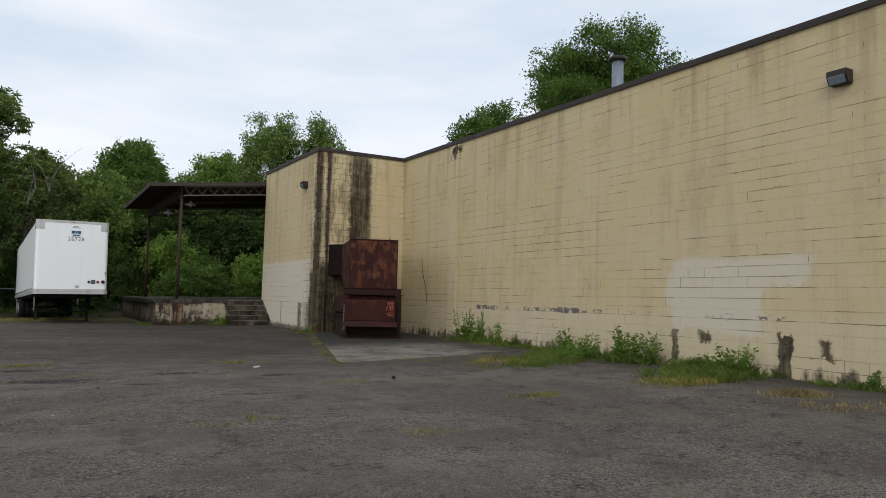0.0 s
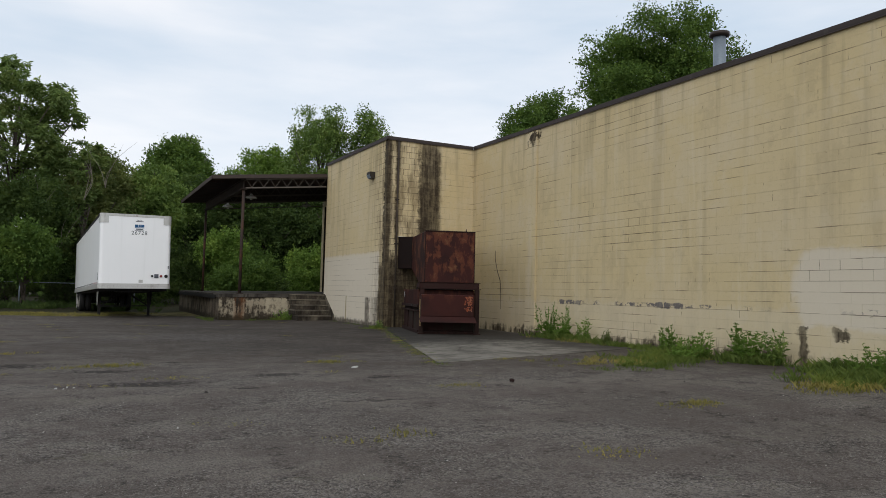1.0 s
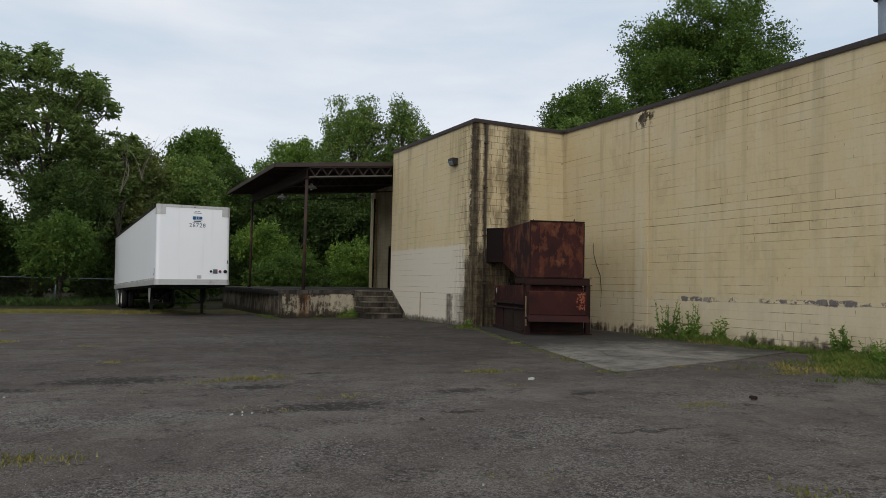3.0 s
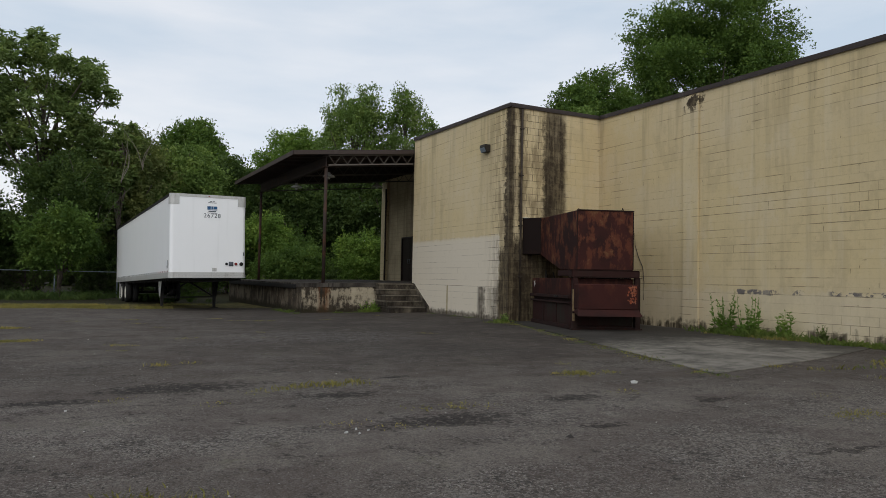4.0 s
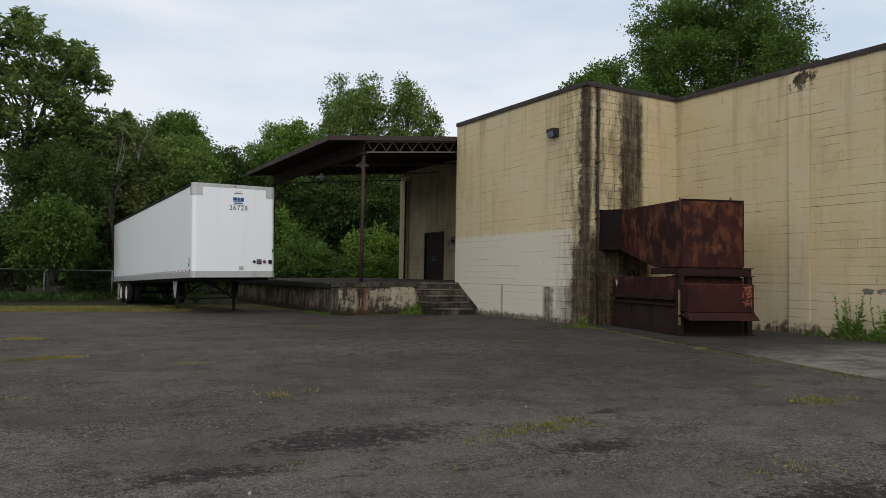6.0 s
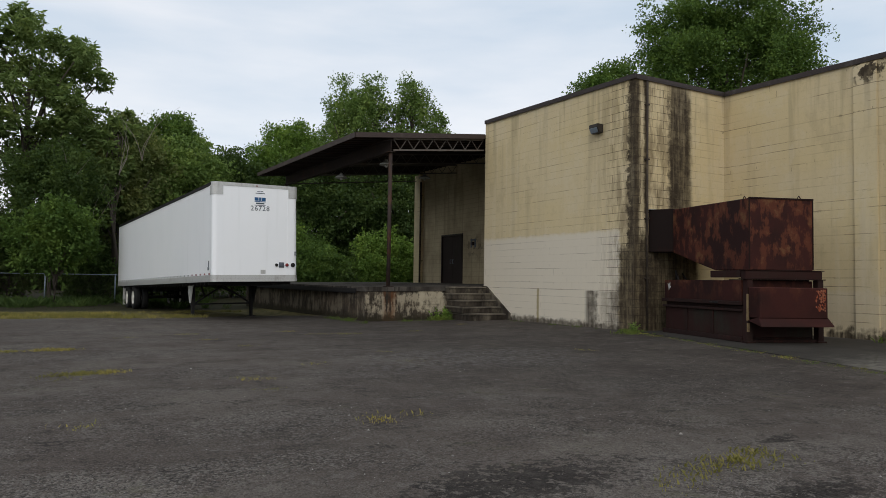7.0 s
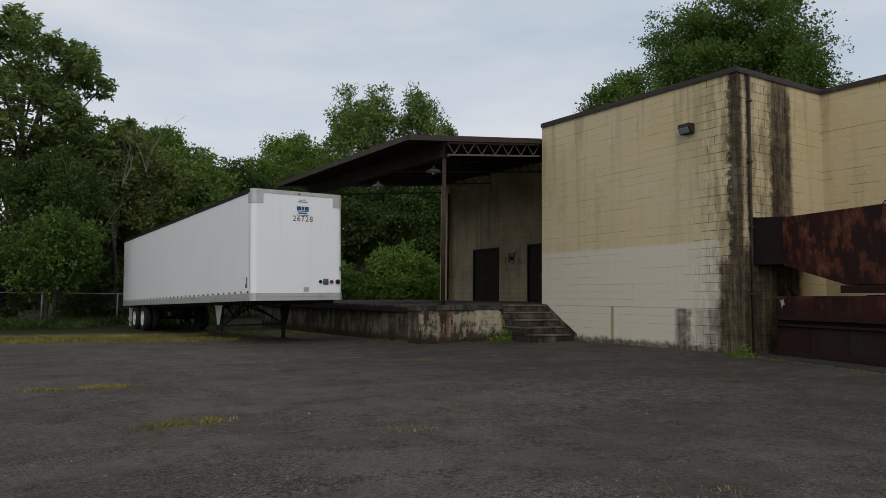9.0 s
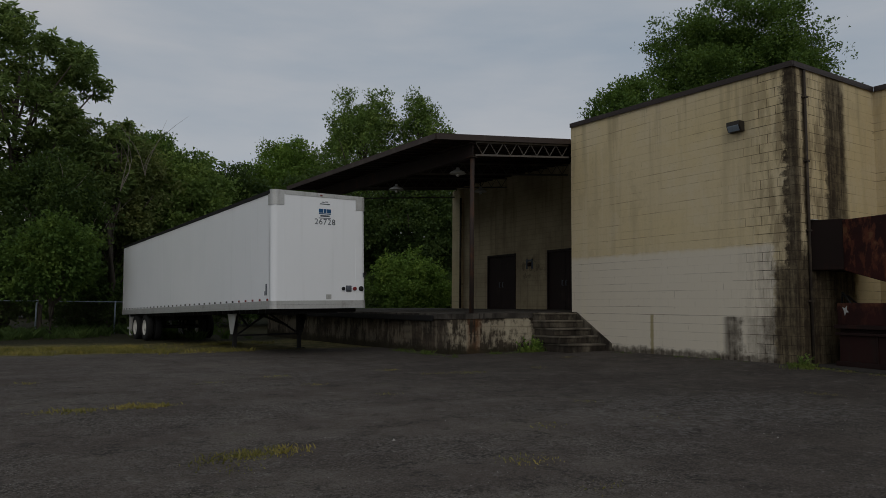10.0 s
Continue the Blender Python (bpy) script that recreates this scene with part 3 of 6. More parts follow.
def smooth01(v):
    v = min(1.0, max(0.0, v))
    return v * v * (3 - 2 * v)


def ground_z(x, y):
    """Height of the yard: nearly level, a little up to the building, a little down towards the trees."""
    up = 0.09 * smooth01((x - 4.0) / 5.0) * smooth01((46 - y) / 6.0)
    down = 0.16 * smooth01((y - 31.0) / 12.0) * smooth01((6.0 - x) / 4.0)
    return up - down + 0.018 * noise.noise(Vector((x * 0.35, y * 0.35, 0.0)))


# ---- ground ----
def build_ground():
    xs = [-600, -250, -120, -70] + [-45 + i * 1.0 for i in range(36)] + [-9 + i * 0.5 for i in range(45)] + [14 + i * 2.0 for i in range(20)] + [70, 120, 250, 600]
    ys = [-600, -250, -120, -60, -30, -20] + [-12 + i * 0.5 for i in range(104)] + [40 + i * 1.5 for i in range(24)] + [90, 130, 250, 600]
    verts = np.array([(x, y, ground_z(x, y)) for y in ys for x in xs])
    k = len(xs)
    faces = np.array([(j * k + i, j * k + i + 1, (j + 1) * k + i + 1, (j + 1) * k + i) for j in range(len(ys) - 1) for i in range(k - 1)])
    ob = new("ground", raw_mesh("ground", verts, faces, M_GROUND))
    for p in ob.data.polygons:
        p.use_smooth = True
    tagged(ob, "old grey asphalt yard with gravel and patchy moss", "ground", kind="structure")


build_ground()

# ---- building ----
WX, BX, FY, BY, EY = 11.33, 8.0, 23.4, 30.3, 41.7  # long wall face, bay side face, bay front face, bay far end, building end


def top_z(y):
    return 6.471 + (0.0137 if y < 23.4 else 0.019) * (y - 23.4)


CORE = 0.003


def wall_core(name, poly, label, group=""):
    """A wall as a thick upright slab: poly holds foot corners (x, y), its top follows the coping."""
    bm = bmesh.new()
    hull8(bm, [(x, y, -0.4) for x, y in poly], [(x, y, top_z(y)) for x, y in poly])
    return tagged(part(name, bm, M_JOINT), label, "wall", kind="structure")


wall_long = wall_core("wall_long", [(WX + CORE, -14.0), (WX + 0.3, -14.0), (WX + 0.3, FY), (WX + CORE, FY)], "long cream-painted concrete block wall with stains")
wall_front = wall_core("wall_bay_front", [(BX + 0.3, FY + CORE), (WX + 0.3, FY + CORE), (WX + 0.3, FY + 0.3), (BX + 0.3, FY + 0.3)], "cream block wall with black mould runs")
wall_side = wall_core("wall_bay_side", [(BX + CORE, FY + CORE), (BX + 0.3, FY + CORE), (BX + 0.3, BY), (BX + CORE, BY)], "cream block wall with a pale repainted foot")
wall_back = wall_core("wall_bay_back", [(BX + 0.3, BY - 0.3), (WX + 0.3, BY - 0.3), (WX + 0.3, BY), (BX + 0.3, BY)], "plain cream block wall of the bay")


# recess wall with two door openings through it
def build_recess():
    zb, x0, x1 = 0.5, WX, WX + 0.3
    doors = ((33.35, 35.28), (37.2, 39.13))
    bm = bmesh.new()
    cuts = [BY, *[v for d in doors for v in d], EY]
    for a, b in zip(cuts[::2], cuts[1::2]):
        box(bm, x0, a, zb, x1, b, 6.9)
    for a, b in doors:
        box(bm, x0, a, 3.40, x1, b, 6.9)
    ob = part("wall_recess", bm, M_CREAM_SHADED)
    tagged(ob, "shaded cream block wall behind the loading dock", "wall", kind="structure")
    end = solid("wall_end", M_BLOCK, None, (WX + 0.3, EY - 0.3, -0.4, WX + 14, EY, 6.9))
    tagged(end, "plain cream end wall of the building", "wall", kind="structure")
    pil = solid("wall_pilaster_end", M_BLOCK, None, (WX - 0.16, 41.0, 0.9, WX - 0.003, EY - 0.002, 6.5), bevel=0.01)
    tagged(pil, "cream block pilaster at the end of the wall", "pilaster", kind="structure")
    for i, (a, b) in enumerate(doors):
        d = new(f"door_{i + 1}")
        tagged(d, "closed dark brown steel double door with frame", "door", kind="structure")
        solid("frame", M_DOOR, d, (x0 - 0.03, a, 1.12, x0 + 0.09, a + 0.07, 3.40), (x0 - 0.03, b - 0.07, 1.12, x0 + 0.09, b, 3.40), (x0 - 0.03, a + 0.07, 3.32, x0 + 0.09, b - 0.07, 3.40), bevel=0.005)
        mid = (a + b) / 2
        for s, e in ((a + 0.075, mid - 0.004), (mid + 0.004, b - 0.075)):
            leaf = solid("leaf", M_DOOR, d, (x0 + 0.03, s, 1.14, x0 + 0.08, e, 3.315), bevel=0.006)
            y = e - 0.1 if e < mid else s + 0.1
            rods("handle", M_GALV, leaf, ((x0 - 0.03, y, 2.05), (x0 - 0.03, y, 2.25), 0.012), ((x0 - 0.03, y, 2.06), (x0 + 0.032, y, 2.06), 0.009), ((x0 - 0.03, y, 2.24), (x0 + 0.032, y, 2.24), 0.009), sides=8)
    tagged(solid("door_sill", M_DOCK_TOP, None, *[(x0 + 0.0, a, 0.5, x1, b, 1.115) for a, b in doors]), "concrete door sill", "sill", kind="structure")
    # broken sign bracket between the doors
    s = new("sign_bracket", None)
    tagged(s, "weathered grey bracket plate on the recess wall", "bracket")
    solid("backplate", M_GREY_MARK, s, (x0 - 0.02, 36.12, 2.74, x0, 36.22, 3.12), (x0 - 0.02, 36.44, 2.74, x0, 36.54, 3.12), (x0 - 0.02, 36.22, 3.03, x0, 36.44, 3.10), bevel=0.004)
    solid("plate", M_RUST_DARK, s, (x0 - 0.05, 36.25, 2.84, x0, 36.41, 2.98), bevel=0.004)


build_recess()

# plain walls and roof that close the building
tagged(solid("wall_rear", M_BLOCK, None, (WX + 14, -14, -0.4, WX + 14.3, EY, 6.5)), "plain rear wall of the building", "wall", kind="structure")
tagged(solid("wall_south", M_BLOCK, None, (WX + 0.3, -14.0, -0.4, WX + 14, -13.7, 5.5)), "plain south wall of the building", "wall", kind="structure")


def build_roof():
    bm = bmesh.new()
    for x0, x1, y0, y1 in ((WX + 0.29, WX + 14, -13.7, FY + 0.1), (BX + 0.29, WX + 14, FY + 0.1, BY - 0.1), (WX + 0.29, WX + 14, BY - 0.1, EY)):
        lift = -0.12
        hull8(bm, [(x0, y0, top_z(y0) - 0.4), (x1, y0, top_z(y0) - 0.4), (x1, y1, top_z(y1) - 0.4), (x0, y1, top_z(y1) - 0.4)],
              [(x0, y0, top_z(y0) + lift), (x1, y0, top_z(y0) + lift), (x1, y1, top_z(y1) + lift), (x0, y1, top_z(y1) + lift)])
    tagged(part("roof", bm, M_COPING), "flat dark roof of the warehouse", "roof", kind="structure")
    # metal coping in lengths, with lapped joints
    cop = new("coping")
    tagged(cop, "dark brown metal coping along the parapet", "coping", kind="structure")

    def length(p, q, out):
        (ax, ay), (bx, by) = p, q
        ox, oy = out
        steps = max(1, round(math.hypot(bx - ax, by - ay) / 3.0))
        for i in range(steps):
            f0, f1 = i / steps, (i + 1) / steps
            x0, y0, x1, y1 = ax + (bx - ax) * f0, ay + (by - ay) * f0, ax + (bx - ax) * f1, ay + (by - ay) * f1
            bm = bmesh.new()
            lap = 0.004 * (i % 2)
            o, inn = 0.045 + lap, -0.32
            quad = [(x0 + ox * o, y0 + oy * o), (x1 + ox * o, y1 + oy * o), (x1 + ox * inn, y1 + oy * inn), (x0 + ox * inn, y0 + oy * inn)]
            hull8(bm, [(x, y, top_z(y) - 0.0) for x, y in quad], [(x, y, top_z(y) + 0.09 + lap) for x, y in quad])
            lip = [(x0 + ox * o, y0 + oy * o), (x1 + ox * o, y1 + oy * o), (x1 + ox * (o - 0.02), y1 + oy * (o - 0.02)), (x0 + ox * (o - 0.02), y0 + oy * (o - 0.02))]
            hull8(bm, [(x, y, top_z(y) - 0.03) for x, y in lip], [(x, y, top_z(y) + 0.004) for x, y in lip])
            part("coping_length", bm, M_COPING, cop)

    length((WX, -14.0), (WX, FY - 0.05), (-1, 0))
    length((BX + 0.005, FY), (WX - 0.05, FY), (0, -1))
    length((BX, FY - 0.04), (BX, BY), (-1, 0))


build_roof()

# flat pilaster strip on the long wall
tagged(solid("wall_pilaster", M_BLOCK, None, (WX - 0.055, 19.30, -0.2, WX - 0.001, 19.84, 6.36), bevel=0.012), "cream pilaster strip on the long wall", "pilaster", kind="structure")

# ---- concrete pad in front of the bay ----
def build_pad():
    bm = bmesh.new()
    corner = [(5.05, 13.08), (8.5, 13.65), (11.25, 14.6), (11.25, 23.35), (8.0, 23.35)]
    hull8(bm, [(x, y, -0.15) for x, y in corner], [(x, y, ground_z(x, y) + 0.014) for x, y in corner])
    bmesh.ops.triangulate(bm, faces=[f for f in bm.faces if len(f.verts) > 4])
    tagged(part("pavement_pad", bm, M_SLAB), "worn pale concrete pad under the compactor", "pavement", kind="structure")


build_pad()

# ---- loading dock with steps ----
DX = 3.72


def dock_top(x):
    return 1.05 + 0.0150 * (x - DX)


def build_dock():
    dock = new("loading_dock")
    tagged(dock, "stained concrete loading dock with crumbling edges", "loading dock", kind="structure")
    bm = bmesh.new()
    q = [(DX + 0.04, BY + 0.03), (WX - 0.002, BY + 0.03), (WX - 0.002, 45.0), (DX + 0.04, 45.0)]
    hull8(bm, [(x, y, -0.5) for x, y in q], [(x, y, dock_top(x) - 0.14) for x, y in q])
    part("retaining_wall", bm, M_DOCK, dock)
    # deck slabs, three bays
    for y0, y1 in ((BY, 34.0), (34.012, 38.6), (38.612, 45.02)):
        bm = bmesh.new()
        q = [(DX, y0), (WX - 0.003, y0), (WX - 0.003, y1), (DX, y1)]
        hull8(bm, [(x, y, dock_top(x) - 0.14) for x, y in q], [(x, y, dock_top(x)) for x, y in q])
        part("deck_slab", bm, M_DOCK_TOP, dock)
    solid("bumper_beam", M_BLACK, dock, (DX - 0.07, 31.0, 0.84, DX - 0.002, 44.6, 1.0), bevel=0.02, label="dark timber bumper beam")
    # steps
    st = new("concrete_steps")
    tagged(st, "five worn concrete steps up to the dock", "steps", kind="structure")
    for i in range(5):
        z = 0.27 + i * 0.205
        y = 28.88 + i * 0.285
        rng = random.Random(i)
        bm = bmesh.new()
        x0 = 6.56 + rng.uniform(-0.05, 0.03)
        box(bm, x0, y + 0.03, -0.2 if i == 0 else z - 0.205, BX - 0.06, BY - 0.002, z - 0.05, bevel=0.012)
        riser = part("step", bm, M_RISER, st)
        bm = bmesh.new()
        box(bm, x0 - 0.015, y, z - 0.05, BX - 0.062, BY - 0.002, z, bevel=0.014)
        for v in bm.verts:
            v.co.z += 0.012 * noise.noise(v.co * 3.0)
            if v.co.y < y + 0.05:
                v.co.y += 0.02 * noise.noise(v.co * 4.0)
        part("tread", bm, M_STEP, riser)
    bm = bmesh.new()
    a = [(28.72, -0.2), (BY, -0.2), (BY, 1.12), (30.1, 1.12), (28.72, 0.28)]
    v0 = [bm.verts.new((BX - 0.058, y, z)) for y, z in a]
    v1 = [bm.verts.new((BX - 0.002, y, z)) for y, z in a]
    bm.faces.new(v0)
    bm.faces.new(v1[::-1])
    for i in range(5):
        bm.faces.new((v0[i], v1[i], v1[(i + 1) % 5], v0[(i + 1) % 5]))
    part("stringer", bm, M_RISER, st)


build_dock()


# ---- canopy over the dock ----
def roof_z(x, y):
    return 5.60 + 0.102 * (x - 3.3) + 0.018 * (y - 30.3)


def build_canopy():
    c = new("dock_canopy")
    tagged(c, "dark rusted steel canopy over the loading dock", "canopy", kind="structure")
    x0, x1, y0, y1 = 3.3, WX - 0.002, BY + 0.004, 41.65
    bm = bmesh.new()
    q = [(x0, y0), (BX - 0.05 + 3.37, y0), (x1, y1), (x0, y1)]
    hull8(bm, [(x, y, roof_z(x, y) + 0.08) for x, y in q], [(x, y, roof_z(x, y) + 0.13) for x, y in q])
    part("roof_deck", bm, M_CANOPY, c)
    # ribs of the deck
    n = 26
    bm = bmesh.new()
    for i in range(n):
        y = y0 + 0.2 + (y1 - y0 - 0.4) * i / (n - 1)
        hull8(bm, [(x0 + 0.05, y - 0.04, roof_z(x0, y) + 0.03), (x1, y - 0.04, roof_z(x1, y) + 0.03), (x1, y + 0.04, roof_z(x1, y) + 0.03), (x0 + 0.05, y + 0.04, roof_z(x0, y) + 0.03)],
              [(x0 + 0.05, y - 0.04, roof_z(x0, y) + 0.085), (x1, y - 0.04, roof_z(x1, y) + 0.085), (x1, y + 0.04, roof_z(x1, y) + 0.085), (x0 + 0.05, y + 0.04, roof_z(x0, y) + 0.085)])
    part("deck_ribs", bm, M_CANOPY, c)
    # fascias
    for name, p, q in (("fascia_front", (x0, y0), (BX - 0.03, y0)), ("fascia_side", (x0, y0), (x0, y1)), ("fascia_far", (x0, y1), (x1, y1))):
        bm = bmesh.new()
        (ax, ay), (bx, by) = p, q
        t = 0.025
        ox, oy = (0, t) if ay == by else (t, 0)
        if name == "fascia_front":
            ay = by = y0 - 0.03
        if name == "fascia_side":
            ax = bx = x0 - 0.028
        if name == "fascia_far":
            ay = by = y1 + 0.004
        quad = [(ax, ay), (bx, by), (bx + ox, by + oy), (ax + ox, ay + oy)]
        hull8(bm, [(x, y, roof_z(x, y) + 0.00) for x, y in quad], [(x, y, roof_z(x, y) + 0.155) for x, y in quad])
        part(name, bm, M_CANOPY_FASCIA, c)
    # eaves beam on the posts
    bx = 4.55
    bm = bmesh.new()
    for dz, w, h in ((-0.03, 0.18, 0.03), (-0.42, 0.18, 0.03)):
        hull8(bm, [(bx - w / 2, y, roof_z(bx, y) + dz - h) for y in (y0 + 0.1,)] + [(bx + w / 2, y0 + 0.1, roof_z(bx, y0) + dz - h), (bx + w / 2, y1 - 0.1, roof_z(bx, y1) + dz - h), (bx - w / 2, y1 - 0.1, roof_z(bx, y1) + dz - h)],
              [(bx - w / 2, y0 + 0.1, roof_z(bx, y0) + dz), (bx + w / 2, y0 + 0.1, roof_z(bx, y0) + dz), (bx + w / 2, y1 - 0.1, roof_z(bx, y1) + dz), (bx - w / 2, y1 - 0.1, roof_z(bx, y1) + dz)])
    hull8(bm, [(bx - 0.008, y0 + 0.1, roof_z(bx, y0) - 0.43), (bx + 0.008, y0 + 0.1, roof_z(bx, y0) - 0.43), (bx + 0.008, y1 - 0.1, roof_z(bx, y1) - 0.43), (bx - 0.008, y1 - 0.1, roof_z(bx, y1) - 0.43)],
          [(bx - 0.008, y0 + 0.1, roof_z(bx, y0) - 0.05), (bx + 0.008, y0 + 0.1, roof_z(bx, y0) - 0.05), (bx + 0.008, y1 - 0.1, roof_z(bx, y1) - 0.05), (bx - 0.008, y1 - 0.1, roof_z(bx, y1) - 0.05)])
    part("eaves_beam", bm, M_CANOPY, c)
    # open-web joists
    for k, y in enumerate((y0 + 0.10, 34.1, 37.8, y1 - 0.12)):
        j = new("joist")
        j.parent = c
        xa, xb = 4.62, (BX - 0.02 if k == 0 else WX - 0.02)
        bm = bmesh.new()
        for dz in (0.0, -0.36):
            bar(bm, (xa, y, roof_z(xa, y) + dz - 0.02), (xb, y, roof_z(xb, y) + dz - 0.02), 0.05, 0.05)
        part("chords", bm, M_CHORD, j)
        steps = 14 if k == 0 else 26
        for i in range(steps):
            xs, xe = xa + (xb - xa) * i / steps, xa + (xb - xa) * (i + 1) / steps
            lo, hi = (-0.36, -0.02) if i % 2 else (-0.02, -0.36)
            rods("web", M_CHORD, j, ((xs, y, roof_z(xs, y) + lo), (xe, y, roof_z(xe, y) + hi), 0.013), sides=6)
    # posts
    for y in (y0 + 0.14, y1 - 0.25):
        p = new("post")
        p.parent = c
        z0, z1 = dock_top(bx), roof_z(bx, y) - 0.45
        rods("pipe", M_POST, p, ((bx, y, z0 + 0.02), (bx, y, z1), 0.062), sides=16)
        solid("base_plate", M_RUST_DARK, p, (bx - 0.13, y - 0.13, z0, bx + 0.13, y + 0.13, z0 + 0.02), bevel=0.004)
        solid("cap_plate", M_POST, p, (bx - 0.12, y - 0.12, z1, bx + 0.12, y + 0.12, z1 + 0.02), bevel=0.004)


build_canopy()


def barn_lamp(x, y, z):
    """Enamelled dome lamp on a stem under the canopy."""
    root = new("dome_lamp")
    root.location = (x, y, z)
    tagged(root, "white enamel dome lamp under the canopy", "lamp", "dome lamps")
    bm = bmesh.new()
    lathe(bm, (0, 0, 0), [(0.235, 0.0), (0.24, 0.012), (0.20, 0.06), (0.12, 0.10), (0.06, 0.13), (0.05, 0.19), (0.02, 0.2)], 24)
    part("shade", bm, M_ENAMEL, root)
    rods("stem", M_CANOPY, root, ((0, 0, 0.19), (0, 0, roof_z(x, y) + 0.06 - z), 0.015), sides=8)
    bm = bmesh.new()
    lathe(bm, (0, 0, 0), [(0.03, 0.02), (0.055, -0.02), (0.05, -0.06), (0.02, -0.085)], 14)
    part("bulb", bm, M_ENAMEL, root)


barn_lamp(5.18, 32.13, 5.17)
barn_lamp(4.67, 35.0, 5.03)
barn_lamp(8.6, 35.8, 5.45)


def wall_pack(y, z, x):
    """Boxy wall light with a sloped glass front."""
    root = new("wall_light")
    root.location = (x, y, z)
    tagged(root, "bronze box wall light with clouded lens", "wall light", "wall lights")
    bm = bmesh.new()
    prof = [(0, -0.11), (-0.13, -0.11), (-0.20, 0.02), (-0.20, 0.12), (0, 0.12)]
    a = [bm.verts.new((px, -0.17, pz)) for px, pz in prof]
    b = [bm.verts.new((px, 0.17, pz)) for px, pz in prof]
    bm.faces.new(a)
    bm.faces.new(b[::-1])
    for i in range(5):
        bm.faces.new((a[i], a[(i + 1) % 5], b[(i + 1) % 5], b[i]))
    bmesh.ops.bevel(bm, geom=list(bm.edges), offset=0.008, segments=2, affect="EDGES")
    part("housing", bm, M_LAMP, root)
    bm = bmesh.new()
    hull8(bm, [(-0.145, -0.14, -0.10), (-0.145, 0.14, -0.10), (-0.155, 0.14, -0.11), (-0.155, -0.14, -0.11)], [(-0.205, -0.14, 0.02), (-0.205, 0.14, 0.02), (-0.21, 0.14, 0.01), (-0.21, -0.14, 0.01)])
    part("lens", bm, M_GALV, root, "clouded ribbed glass lens")
    return root


wall_pack(24.72, 5.38, BX)
wall_pack(6.75, 5.15, WX)

# conduit on the bay front, flue on the roof
def build_pipes():
    p = new("drain_pipe")
    tagged(p, "mouldy dark drain pipe on the bay front", "pipe")
    rods("pipe", M_PIPE, p, ((8.38, FY - 0.05, 0.12), (8.38, FY - 0.05, top_z(FY) - 0.06), 0.028), sides=12)
    for z in (1.4, 2.9, 4.4, 5.8):
        solid("clip", M_PIPE, p, (8.32, FY - 0.085, z, 8.44, FY - 0.0, z + 0.04), bevel=0.004)
    f = new("flue_stack")
    tagged(f, "galvanised round flue stack with a dark cap", "flue")
    bm = bmesh.new()
    lathe(bm, (12.75, 13.6, 0), [(0.15, 5.9), (0.15, 7.72)], 24)
    part("pipe", bm, M_GALV, f)
    bm = bmesh.new()
    lathe(bm, (12.75, 13.6, 0), [(0.17, 7.70), (0.235, 7.73), (0.235, 7.81), (0.17, 7.83)], 24)
    part("cap", bm, M_COPING, f)
    tagged(rods("downpipe", M_PIPE, None, ((WX - 0.21, 40.93, 1.17), (WX - 0.21, 40.93, 6.1), 0.045), sides=12), "dark downpipe at the recess wall", "pipe")


build_pipes()


